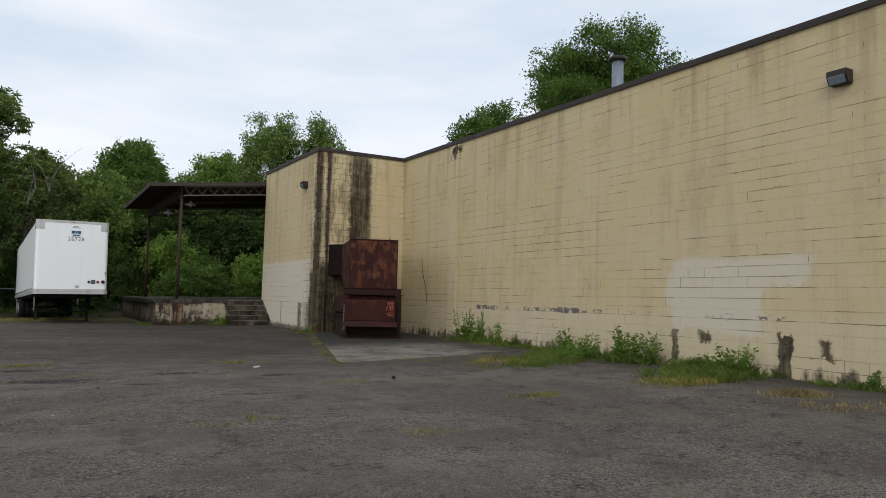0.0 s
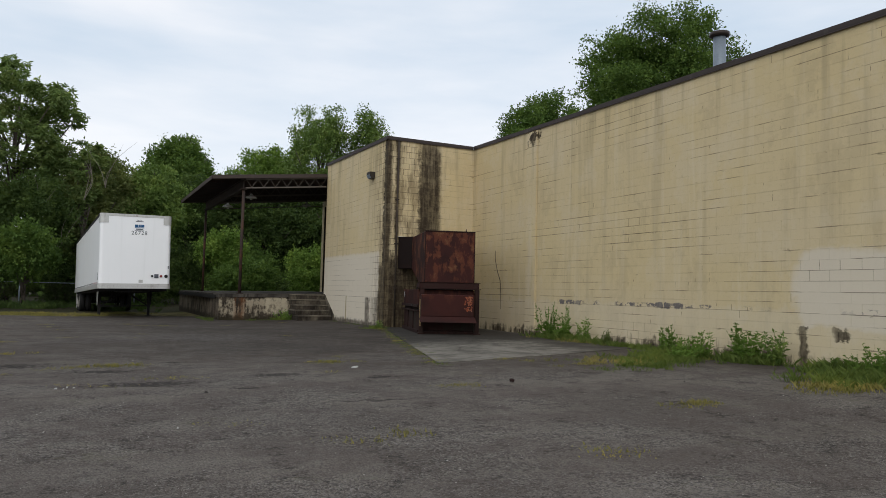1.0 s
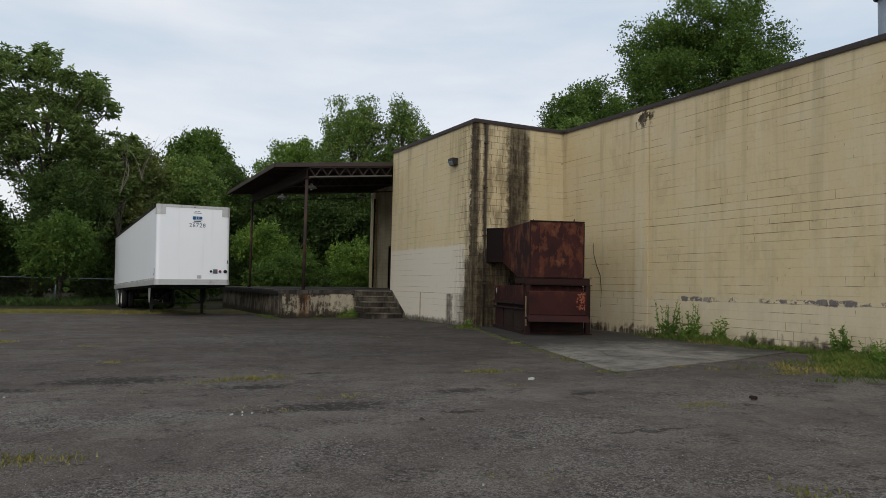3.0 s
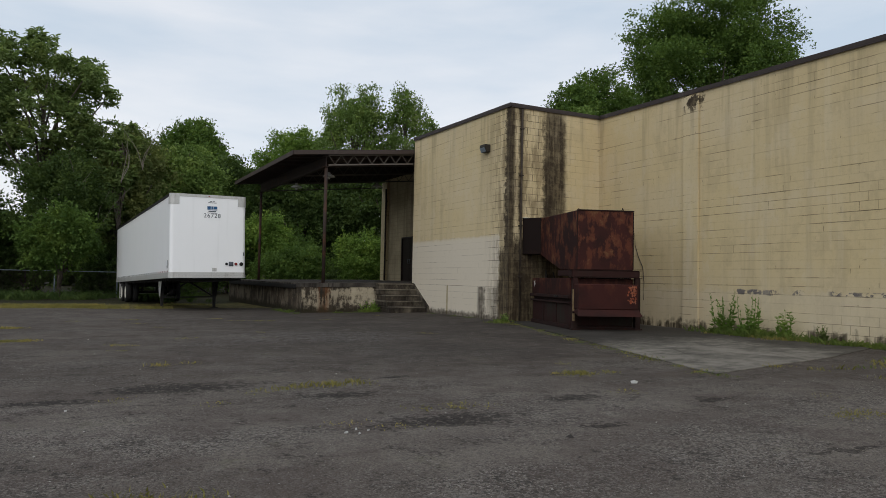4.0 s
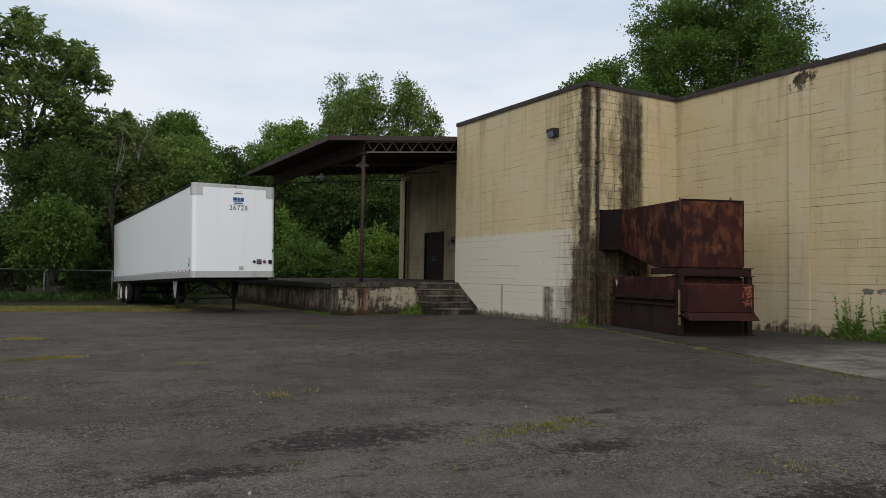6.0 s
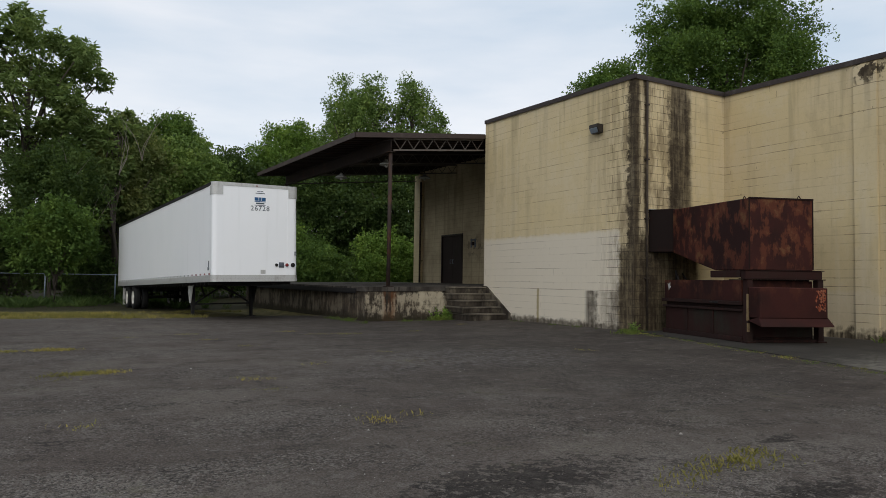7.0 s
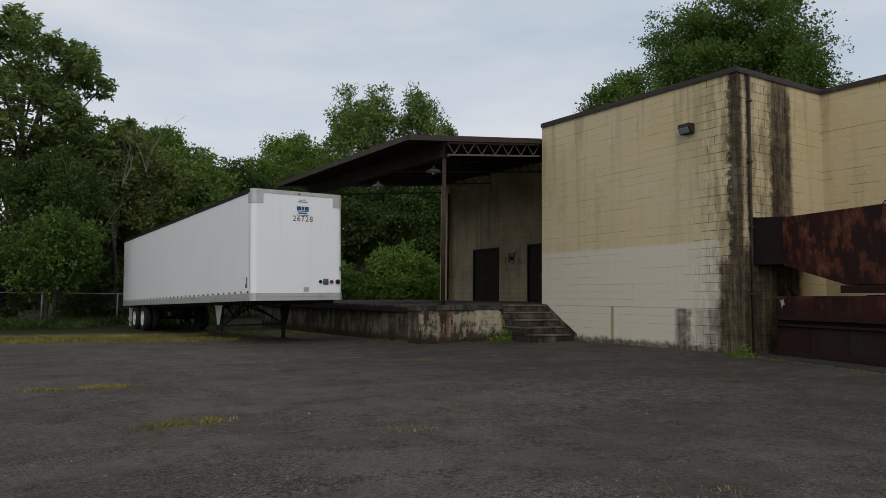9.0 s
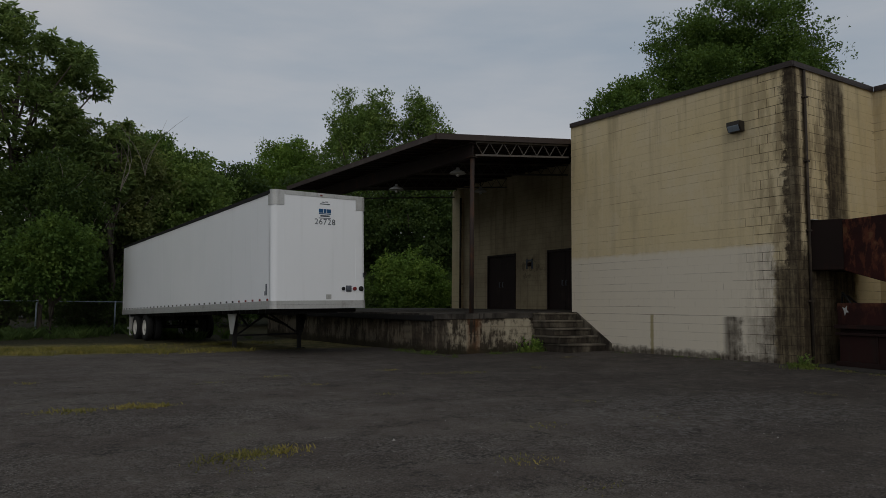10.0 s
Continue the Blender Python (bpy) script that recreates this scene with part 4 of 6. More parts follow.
# ---- trash compactor ----
def build_compactor():
    """Turned 20 degrees to the wall; x along its front from the outer front post, y towards the wall."""
    c = new("trash_compactor")
    tagged(c, "rusted dark red trash compactor with a chute into the wall", "compactor")
    m = pose(7.83, 20.12, 0, 0, 0, -20)
    c.matrix_world = m
    inv = m.inverted()
    g = 0.10

    def shell(name, rings, material, bevel=0.012, label=""):
        """A solid through upright rectangles (y, x0, x1, z0, z1)."""
        bm = bmesh.new()
        vs = [[bm.verts.new(p) for p in ((xa, y, za), (xb, y, za), (xb, y, zb), (xa, y, zb))] for y, xa, xb, za, zb in rings]
        for a, b in zip(vs, vs[1:]):
            for i in range(4):
                bm.faces.new((a[i], a[(i + 1) % 4], b[(i + 1) % 4], b[i]))
        bm.faces.new(vs[0][::-1])
        bm.faces.new(vs[-1])
        if bevel:
            bmesh.ops.bevel(bm, geom=list(bm.edges), offset=bevel, segments=1, affect="EDGES")
        return part(name, bm, material, c, label)

    # hopper: square front, belly rising to the wall opening
    shell("hopper", [(0.02, 0.13, 1.60, 1.60, 3.10), (1.2, 0.055, 1.60, 1.60, 3.11), (2.0, 0.0, 1.58, 1.81, 3.12), (2.9, -0.06, 1.55, 2.06, 3.13)], M_RUST, label="rust-bloomed red steel hopper")
    solid("top_flange", M_RUST_DARK, c, (0.115, 0.0, 3.085, 1.615, 0.035, 3.12), bevel=0.006)
    for x in (0.12, 1.585):
        solid("corner_seam", M_RUST_DARK, c, (x, 0.005, 1.62, x + 0.025, 0.03, 3.08), bevel=0.004)
    # dark steel sleeve round the opening in the wall
    bm = bmesh.new()
    plan = ((8.76, 22.86), (10.26, 22.33), (10.45, FY - 0.005), (8.47, FY - 0.005))
    low, high = [inv @ Vector((x, y, 2.08)) for x, y in plan], [inv @ Vector((x, y, 3.15)) for x, y in plan]
    hull8(bm, low, high)
    bmesh.ops.bevel(bm, geom=list(bm.edges), offset=0.008, segments=1, affect="EDGES")
    part("wall_sleeve", bm, M_SLEEVE, c, "dark steel sleeve in the wall")
    bm = bmesh.new()
    strip = ((8.45, FY - 0.10), (10.46, FY - 0.10), (10.46, FY - 0.004), (8.45, FY - 0.004))
    hull8(bm, [inv @ Vector((x, y, 3.15)) for x, y in strip], [inv @ Vector((x, y, 3.165)) for x, y in strip])
    part("flashing", bm, M_ALU, c, "pale metal flashing strip")
    for x, y in ((0.30, 0.45), (1.35, 0.12)):
        bm = bmesh.new()
        for p, q in (((x, y - 0.08, 3.10), (x, y, 3.19)), ((x, y, 3.19), (x, y + 0.08, 3.10))):
            rod(bm, p, q, 0.010, 6)
        part("lifting_eye", bm, M_RUST_DARK, c)
    # head frame
    for x in (0.0, 1.62):
        solid("frame_post", M_RUST_GREEN if x == 0 else M_RUST_DARK, c, (x, -0.10, g, x + 0.13, 0.06, 1.40), bevel=0.008)
        solid("foot", M_RUST_DARK, c, (x - 0.04, -0.14, g - 0.03, x + 0.17, 0.1, g + 0.03), bevel=0.006)
    solid("cross_beam", M_RUST_GREEN, c, (-0.02, -0.08, 1.42, 1.74, 0.10, 1.585), bevel=0.01)
    solid("beam_flange", M_RUST_DARK, c, (-0.06, -0.11, 1.40, 1.80, 0.12, 1.42), (-0.05, -0.10, 1.585, 1.78, 0.12, 1.60), bevel=0.004)
    for x in (0.0, 1.58):
        solid("side_beam", M_RUST_GREEN, c, (x, 0.13, 1.44, x + 0.14, 1.30, 1.59), bevel=0.008)
    # ram door box hung before the frame, with a bent lip
    # near-black block, added to stand for the shade inside the opening
    solid("charge_box", M_VOID, c, (0.15, 0.14, 0.16, 1.60, 0.8, 1.40))
    shell("door_panel", [(-0.50, 0.02, 1.53, 0.62, 1.24), (-0.11, 0.02, 1.61, 0.62, 1.24)], M_RUST, 0.014)
    bm = bmesh.new()
    hull8(bm, [(-0.02, -0.60, 0.455), (1.60, -0.60, 0.455), (1.62, -0.12, 0.56), (0.0, -0.12, 0.56)], [(-0.02, -0.59, 0.48), (1.60, -0.59, 0.48), (1.545, -0.47, 0.64), (0.01, -0.47, 0.64)])
    part("lip", bm, M_RUST, c, "bent red steel lip")
    solid("floor_sill", M_RUST_DARK, c, (0.13, -0.06, g, 1.62, 0.05, g + 0.06), bevel=0.006)
    # bright rust scab on the door's end
    bm = bmesh.new()
    rng = random.Random(4)
    for i in range(70):
        x, z, s = 1.47 - abs(rng.gauss(0, 0.10)), rng.uniform(0.76, 1.19), rng.uniform(0.008, 0.034)
        lo, hi = [], []
        for j in range(7):
            a = 2 * math.pi * j / 7
            d = s * rng.uniform(0.5, 1.1)
            lo.append((x + d * math.cos(a), -0.496, z + d * 1.4 * math.sin(a)))
            hi.append((x + d * math.cos(a) * 0.8, -0.504, z + d * 1.1 * math.sin(a)))
        hull8(bm, lo, hi)
    part("rust_scab", bm, M_RUST_BRIGHT, c, "bright orange rust scab")

    # long body: side drawn out a little towards the wall
    def left(y, out=0.0):
        return -0.02 - 0.10 * y - out

    def slab(name, y0, y1, z0, z1, out, material, label="", bevel=0.006):
        return shell(name, [(y0, left(y0, out), 1.62, z0, z1), (y1, left(y1, out), 1.62, z0, z1)], material, bevel, label)

    slab("upper_body", 0.07, 2.85, 0.94, 1.38, 0.0, M_RUST)
    slab("rail", 0.07, 2.90, 0.86, 0.94, 0.05, M_RUST_DARK)
    slab("web", 0.07, 2.85, 0.78, 0.86, -0.06, M_RUST_DARK)
    slab("lower_rail", 0.07, 2.90, 0.73, 0.78, 0.03, M_RUST_DARK)
    slab("base", 0.07, 2.85, 0.20, 0.73, -0.03, M_RUST_GREEN, "worn green and red lower frame")
    slab("skid", 0.07, 2.90, g, 0.20, 0.02, M_RUST_DARK)
    for y in (1.0, 1.95):
        shell("stiffener", [(y, left(y, 0.0), 0.3, 0.20, 0.73), (y + 0.05, left(y, 0.0), 0.3, 0.20, 0.73)], M_RUST_DARK, 0.004)
    solid("tool_slot", M_BLACK, c, (left(1.0, 0.055), 0.75, 0.885, left(1.0, -0.1), 1.15, 0.915), bevel=0.003)
    # hoses and a cylinder mount by the wall
    rods("hose", M_BLACK, c, ((0.10, 2.86, 1.30), (0.20, 3.25, 1.62), 0.022), ((0.20, 3.25, 1.62), (0.34, 3.45, 1.25), 0.022), ((0.42, 2.86, 1.2), (0.46, 3.40, 1.55), 0.022), sides=8)
    # flaked white mark
    bm = bmesh.new()
    pts = []
    for j in range(9):
        a = 2 * math.pi * j / 9
        d = (0.105 if j % 2 else 0.045)
        pts.append((2.65 + d * 0.8 * math.cos(a), 1.23 + d * math.sin(a)))
    hull8(bm, [(left(y) - 0.001, y, z) for y, z in pts], [(left(y) - 0.007, y, z) for y, z in pts])
    part("paint_mark", bm, M_ENAMEL, c, "flaked white paint mark")
    solid("paint_flake", M_STRAW_PAINT, c, (-0.006, -0.106, 0.55, 0.045, -0.07, 1.10), (-0.006, -0.106, 0.32, 0.05, -0.085, 0.50), (0.05, -0.106, 0.68, 0.075, -0.095, 0.84), bevel=0.004, label="flaked yellowish paint")


build_compactor()


# ---- semi trailer ----
def build_trailer():
    t = new("semi_trailer")
    tagged(t, "white box semi trailer parked on its landing gear", "trailer")
    t.matrix_world = pose(0.73, 31.55, 1.165, 0, 0, 4.13) @ pose(0, 0, 0, -1.3, -1.0, 0)
    L, w, h = 16.15, 1.30, 2.93

    # local: x across, y to the rear, z = 0 at the floor's underside
    for s in (-1, 1):
        edges = [0.16] + [0.16 + 1.22 * i for i in range(1, 13)] + [L]
        for a, b in zip(edges, edges[1:]):
            solid("side_panel", M_WHITE, t, (s * w - (0.03 if s > 0 else 0), a + 0.001, 0.20, s * w + (0.03 if s < 0 else 0), b - 0.001, h - 0.10))
        solid("top_rail", M_BLACK, t, (s * w - 0.02, 0.12, h - 0.105, s * w + 0.02, L, h - 0.005), bevel=0.01)
        solid("bottom_rail", M_ALU, t, (s * w - 0.025, 0.10, 0.0, s * w + 0.025, L, 0.115), (s * w - 0.030, 0.10, 0.045, s * w + 0.030, L, 0.060), bevel=0.006)
        solid("rail_band", M_ALU, t, (s * w - 0.016, 0.12, 0.117, s * w + 0.016, L, 0.20), bevel=0.004)
        for i in range(33):
            y = 0.22 + i * 0.485
            solid("reflector" if i < 8 else "rivet_plate", M_RED_MARK if i < 5 else M_BLACK, t, (s * (w + 0.022) - 0.006, y, 0.205, s * (w + 0.022) + 0.006, y + 0.085, 0.255))
    solid("roof", M_ALU, t, (-w, 0.1, h - 0.02, w, L, h), bevel=0.005)
    solid("floor", M_BLACK, t, (-w + 0.03, 0.1, 0.02, w - 0.03, L, 0.19))
    # nose with rounded upright corners
    bm = bmesh.new()
    out = []
    for i in range(7):
        a = math.pi / 2 * i / 6
        out.append((-w + 0.14 - 0.14 * math.cos(a), 0.14 - 0.14 * math.sin(a)))
    for i in range(7):
        a = math.pi / 2 * i / 6
        out.append((w - 0.14 + 0.14 * math.sin(a), 0.14 - 0.14 * math.cos(a)))
    poly = out + [(w, 0.19), (-w, 0.19)]
    hull8(bm, [(x, y, 0.20) for x, y in poly], [(x, y, h - 0.10) for x, y in poly])
    part("nose_wall", bm, M_WHITE, t)
    bm = bmesh.new()
    grow = [(x * 1.012, y - 0.012) for x, y in poly]
    hull8(bm, [(x, y, h - 0.10) for x, y in grow], [(x, y, h) for x, y in grow])
    part("nose_top_rail", bm, M_ALU, t)
    for z0, z1 in ((0.0, 0.10), (0.104, 0.198)):
        bm = bmesh.new()
        k = 0.02 if z0 == 0 else 0.010
        grow = [(x * 1.008, y - k) for x, y in poly]
        hull8(bm, [(x, y, z0) for x, y in grow], [(x, y, z1) for x, y in grow])
        part("nose_bottom_rail", bm, M_ALU, t)
    # corner caps and edge trims
    for s in (-1, 1):
        bm = bmesh.new()
        pts = out[:7] if s < 0 else out[7:]
        inner = (-w + 0.30, 0.0) if s < 0 else (w - 0.30, 0.0)
        ring = ([(-w, 0.26)] + pts + [inner]) if s < 0 else ([inner] + pts + [(w, 0.26)])
        big = [(x * 1.012 if abs(x) > w - 0.05 else x, y - 0.014) for x, y in ring]
        lo = big + [(x, y + 0.02) for x, y in reversed(ring)]
        hull8(bm, [(x, y, h - 0.37) for x, y in lo], [(x, y, h - 0.03) for x, y in lo])
        part("corner_cap", bm, M_ALU, t, "dull aluminium corner cap")
        x = s * (w - 0.31)
        solid("nose_seam", M_WHITE, t, (x - 0.012, -0.006, 0.21, x + 0.012, 0.01, h - 0.11), bevel=0.003)
    # couplings on the nose
    for x, r, mat in ((0.62, 0.045, M_BLACK), (0.78, 0.07, M_GREY_MARK), (0.95, 0.05, M_RED_MARK), (1.14, 0.065, M_BLACK)):
        g = part("coupling", bmesh.new(), mat, t)
        bm = bmesh.new()
        rings = [(r, 0.0), (r, -0.035), (r * 0.7, -0.05), (r * 0.5, -0.05)]
        prev = None
        for rad, y in rings:
            ring = [bm.verts.new((x + rad * math.cos(2 * math.pi * i / 16), y, 0.50 + rad * math.sin(2 * math.pi * i / 16))) for i in range(16)]
            if prev:
                for i in range(16):
                    bm.faces.new((prev[i], prev[(i + 1) % 16], ring[(i + 1) % 16], ring[i]))
            prev = ring
        bm.faces.new(prev)
        old = g.data
        g.data = mesh_of("coupling", bm, mat)
        bpy.data.meshes.remove(old)
    solid("coupling_plate", M_GREY_MARK, t, (0.70, -0.012, 0.42, 0.86, 0.0, 0.58), bevel=0.004)
    solid("data_plate", M_ALU, t, (0.13, -0.006, 0.23, 0.28, 0.0, 0.35), bevel=0.002)
    solid("notice", M_GREY_MARK, t, (1.20, -0.006, 0.80, 1.235, 0.0, 0.92))
    solid("side_notice", M_GREY_MARK, t, (-w - 0.004, 0.34, 0.34, -w, 0.42, 0.62), (-w - 0.004, 0.44, 0.34, -w, 0.49, 0.44))
    solid("clearance_lamp", M_RED_MARK, t, (-0.03, -0.03, h - 0.075, 0.03, -0.012, h - 0.045), bevel=0.004)
    # maker's mark and fleet logo as plain shapes
    solid("maker_mark", M_GREY_MARK, t, (0.02, -0.005, h - 0.235, 0.10, 0.0, h - 0.215), (0.12, -0.005, h - 0.225, 0.20, 0.0, h - 0.205), (-0.03, -0.005, h - 0.285, 0.25, 0.0, h - 0.262))
    solid("logo", M_BLUE_MARK, t, (-0.06, -0.005, h - 0.50, 0.06, 0.0, h - 0.40), (0.075, -0.005, h - 0.50, 0.15, 0.0, h - 0.40), (0.165, -0.005, h - 0.50, 0.28, 0.0, h - 0.40), (-0.06, -0.005, h - 0.535, 0.28, 0.0, h - 0.512), label="blue fleet logo")
    solid("small_print", M_GREY_MARK, t, (-0.02, -0.005, h - 0.60, 0.24, 0.0, h - 0.56), (-0.06, -0.005, h - 0.645, 0.28, 0.0, h - 0.628))
    txt = bpy.data.curves.new("fleet_number", "FONT")
    txt.body, txt.size, txt.align_x, txt.extrude, txt.space_character = "26728", 0.21, "CENTER", 0.002, 1.15
    txt.materials.append(M_GREY_MARK)
    num = new("fleet_number", txt)
    num.parent = t
    num.matrix_local = pose(0.11, -0.004, h - 0.80, 90, 0, 0)
    # underframe
    for i in range(34):
        solid("cross_member", M_BLACK, t, (-w + 0.04, 0.5 + 0.45 * i, -0.09, w - 0.04, 0.55 + 0.45 * i, 0.02))
    solid("coupler_plate", M_BLACK, t, (-0.6, 0.3, -0.12, 0.6, 1.7, -0.09), bevel=0.01)
    # landing gear
    for s in (-1, 1):
        leg = solid("landing_leg", M_BLACK, t, (s * 0.98 - 0.065, 3.400, -0.75, s * 0.98 + 0.065, 3.530, 0.0), bevel=0.008)
        solid("inner_leg", M_BLACK, leg, (s * 0.98 - 0.05, 3.415, -1.12, s * 0.98 + 0.05, 3.515, -0.75))
        solid("sand_shoe", M_BLACK, leg, (s * 0.98 - 0.13, 3.330, -1.155, s * 0.98 + 0.13, 3.600, -1.12), bevel=0.006)
        bm = bmesh.new()
        hull8(bm, [(s * 1.06 - 0.01, 3.070, -0.10), (s * 1.06 + 0.01, 3.070, -0.10), (s * 1.06 + 0.01, 3.800, -0.10), (s * 1.06 - 0.01, 3.800, -0.10)][::1], [(s * 1.06 - 0.01, 3.070, 0.0), (s * 1.06 + 0.01, 3.070, 0.0), (s * 1.06 + 0.01, 3.800, 0.0), (s * 1.06 - 0.01, 3.800, 0.0)])
        hull8(bm, [(s * 1.06 - 0.01, 3.390, -0.66), (s * 1.06 + 0.01, 3.390, -0.66), (s * 1.06 + 0.01, 3.550, -0.66), (s * 1.06 - 0.01, 3.550, -0.66)], [(s * 1.06 - 0.01, 3.110, -0.10), (s * 1.06 + 0.01, 3.110, -0.10), (s * 1.06 + 0.01, 3.770, -0.10), (s * 1.06 - 0.01, 3.770, -0.10)])
        part("gusset", bm, M_ALU if s < 0 else M_BLACK, leg)
    bm = bmesh.new()
    for p, q in (((-0.95, 3.450, -0.70), (0.95, 3.450, -0.70)), ((-0.95, 3.450, -0.70), (0.0, 3.450, -0.08)), ((0.95, 3.450, -0.70), (0.0, 3.450, -0.08)), ((-0.6, 3.450, -0.45), (-0.3, 5.050, -0.08)), ((0.6, 3.450, -0.45), (0.3, 5.050, -0.08))):
        bar(bm, p, q, 0.05, 0.05)
    part("gear_brace", bm, M_BLACK, t)
    # tandem
    solid("slider_frame", M_BLACK, t, (-0.55, 11.2, -0.28, -0.42, 15.4, -0.08), (0.42, 11.2, -0.28, 0.55, 15.4, -0.08), (-0.55, 11.4, -0.24, 0.55, 11.55, -0.1), (-0.55, 14.9, -0.24, 0.55, 15.05, -0.1), bevel=0.006)
    zc = -0.52
    bm = bmesh.new()
    R = 0.50
    lathe(bm, (0, 0, 0), [(0.285, -0.06), (0.29, -0.12), (0.40, -0.135), (R - 0.03, -0.12), (R, -0.09), (R, 0.09), (R - 0.03, 0.12), (0.40, 0.135), (0.29, 0.12)], 32, "x", False)
    tyre = mesh_of("tyre", bm, M_RUBBER)
    bm = bmesh.new()
    lathe(bm, (0, 0, 0), [(0.295, -0.122), (0.278, -0.125), (0.262, -0.085), (0.15, -0.07), (0.13, -0.10), (0.09, -0.13), (0.02, -0.14), (0.01, 0.0), (0.29, 0.10)], 24, "x", False)
    rim = mesh_of("rim", bm, M_RIM)
    for y in (12.55, 14.05):
        rods("axle", M_BLACK, t, ((-1.0, y, zc), (1.0, y, zc), 0.065), sides=12)
        for s in (-0.49, 0.49):
            solid("spring", M_BLACK, t, (s - 0.04, y - 0.5, zc + 0.10, s + 0.04, y + 0.5, zc + 0.16), (s - 0.04, y - 0.06, zc, s + 0.04, y + 0.06, -0.25), bevel=0.01)
        for x in (-1.14, -0.83, 0.83, 1.14):
            wheel = new("wheel")
            wheel.parent = t
            wheel.matrix_local = pose(x, y, zc, 0, 0, 0 if x < 0 else 180)
            part("tyre", tyre, None, wheel)
            part("rim", rim, None, wheel)
    for s in (-1, 1):
        solid("mud_flap", M_ENAMEL, t, (s * 0.98 - 0.30, 14.95, -0.86, s * 0.98 + 0.30, 14.97, -0.02), bevel=0.003, label="grimy white mud flap")
    # rear frame and doors
    solid("rear_frame", M_ALU, t, (-w, L, 0.0, -w + 0.1, L + 0.05, h), (w - 0.1, L, 0.0, w, L + 0.05, h), (-w + 0.1, L, h - 0.12, w - 0.1, L + 0.05, h), (-w + 0.1, L, 0.0, w - 0.1, L + 0.05, 0.12), bevel=0.006)
    for a, b in ((-w + 0.105, -0.004), (0.004, w - 0.105)):
        solid("rear_door", M_WHITE, t, (a, L + 0.005, 0.125, b, L + 0.045, h - 0.125), bevel=0.005)
    solid("rear_guard", M_ALU, t, (-1.1, L - 0.1, -0.62, 1.1, L, -0.52), (-0.7, L - 0.1, -0.52, -0.6, L, 0.0), (0.6, L - 0.1, -0.52, 0.7, L, 0.0), bevel=0.006)


build_trailer()


# ---- plants ----
def leaf_material(name, dark, light, thin=0.35):
    n = Nodes(name)
    isle = n.t.nodes.new("ShaderNodeNewGeometry").outputs["Random Per Island"]
    clump = n.noise(n.pos, 0.8, 4, 0.65)
    col = n.mix(isle, dark, light)
    # clump tones: sunlit sprays and dark crown insides put into the leaf colour
    col = n.mix(n.mul(n.step(clump, 0.50, 0.66), 0.65), col, tuple(c * k for c, k in zip(light, (1.55, 1.4, 1.2))))
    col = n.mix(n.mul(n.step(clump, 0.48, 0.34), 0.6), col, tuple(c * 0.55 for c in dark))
    n.done(col, 0.6, 0.0, 0.12)
    trans = n.t.nodes.new("ShaderNodeBsdfTranslucent")
    n.plug(n.mix(0.5, col, (0.15, 0.22, 0.02)), trans.inputs[0])
    mixer = n.t.nodes.new("ShaderNodeMixShader")
    mixer.inputs[0].default_value = thin
    n.t.links.new(n.bsdf.outputs[0], mixer.inputs[1])
    n.t.links.new(trans.outputs[0], mixer.inputs[2])
    n.t.links.new(mixer.outputs[0], n.t.nodes["Material Output"].inputs[0])
    return n.mat


M_LEAF = leaf_material("maple_leaves", (0.092, 0.158, 0.038), (0.193, 0.278, 0.079))
M_LEAF_DARK = leaf_material("dark_leaves", (0.054, 0.106, 0.024), (0.122, 0.198, 0.048))
# darker leaf copy, the shade of the wood's edge put into its colour
M_LEAF_SHADED = leaf_material("deep_shade_leaves", (0.031, 0.058, 0.017), (0.081, 0.126, 0.040))
M_LEAF_WALNUT = leaf_material("walnut_leaves", (0.102, 0.159, 0.048), (0.215, 0.287, 0.099))
M_LEAF_BRIGHT = leaf_material("bright_shrub_leaves", (0.088, 0.169, 0.027), (0.182, 0.281, 0.062))
M_LEAF_OLIVE = leaf_material("olive_shrub_leaves", (0.090, 0.121, 0.039), (0.179, 0.207, 0.074))
M_GRASS = leaf_material("green_grass", (0.055, 0.090, 0.018), (0.125, 0.165, 0.040), 0.25)
M_GRASS_DRY = leaf_material("yellowed_grass", (0.14, 0.13, 0.035), (0.28, 0.24, 0.08), 0.25)
M_STRAW = leaf_material("dry_straw", (0.20, 0.15, 0.075), (0.32, 0.25, 0.13), 0.2)
M_BARK = worn("grey_bark", (0.085, 0.070, 0.055), (0.15, 0.13, 0.11), 0.95, 0.0, 4.0, 0.5)
M_TWIG = worn("bare_twig", (0.21, 0.185, 0.15), (0.16, 0.14, 0.115), 0.9, 0.0, 5.0, 0.4)


def unit(v):
    return v / np.maximum(np.linalg.norm(v, axis=1, keepdims=True), 1e-6)


def far_leaf_mesh(name, base, way, size, width, material, rng):
    """Leaves of far crowns as single broad blades."""
    k = len(base)
    side = unit(np.cross(way, unit(rng.normal(size=(k, 3)) + np.array([0, 0, 0.6]))))
    s = size[:, None]
    verts = np.stack([base, base + way * s * 0.8 + side * s * width, base + way * s - side * s * width * 0.8], 1).reshape(-1, 3)
    i = np.arange(k)[:, None] * 3
    return raw_mesh(name, verts, np.concatenate([i, i + 1, i + 2], 1), material)


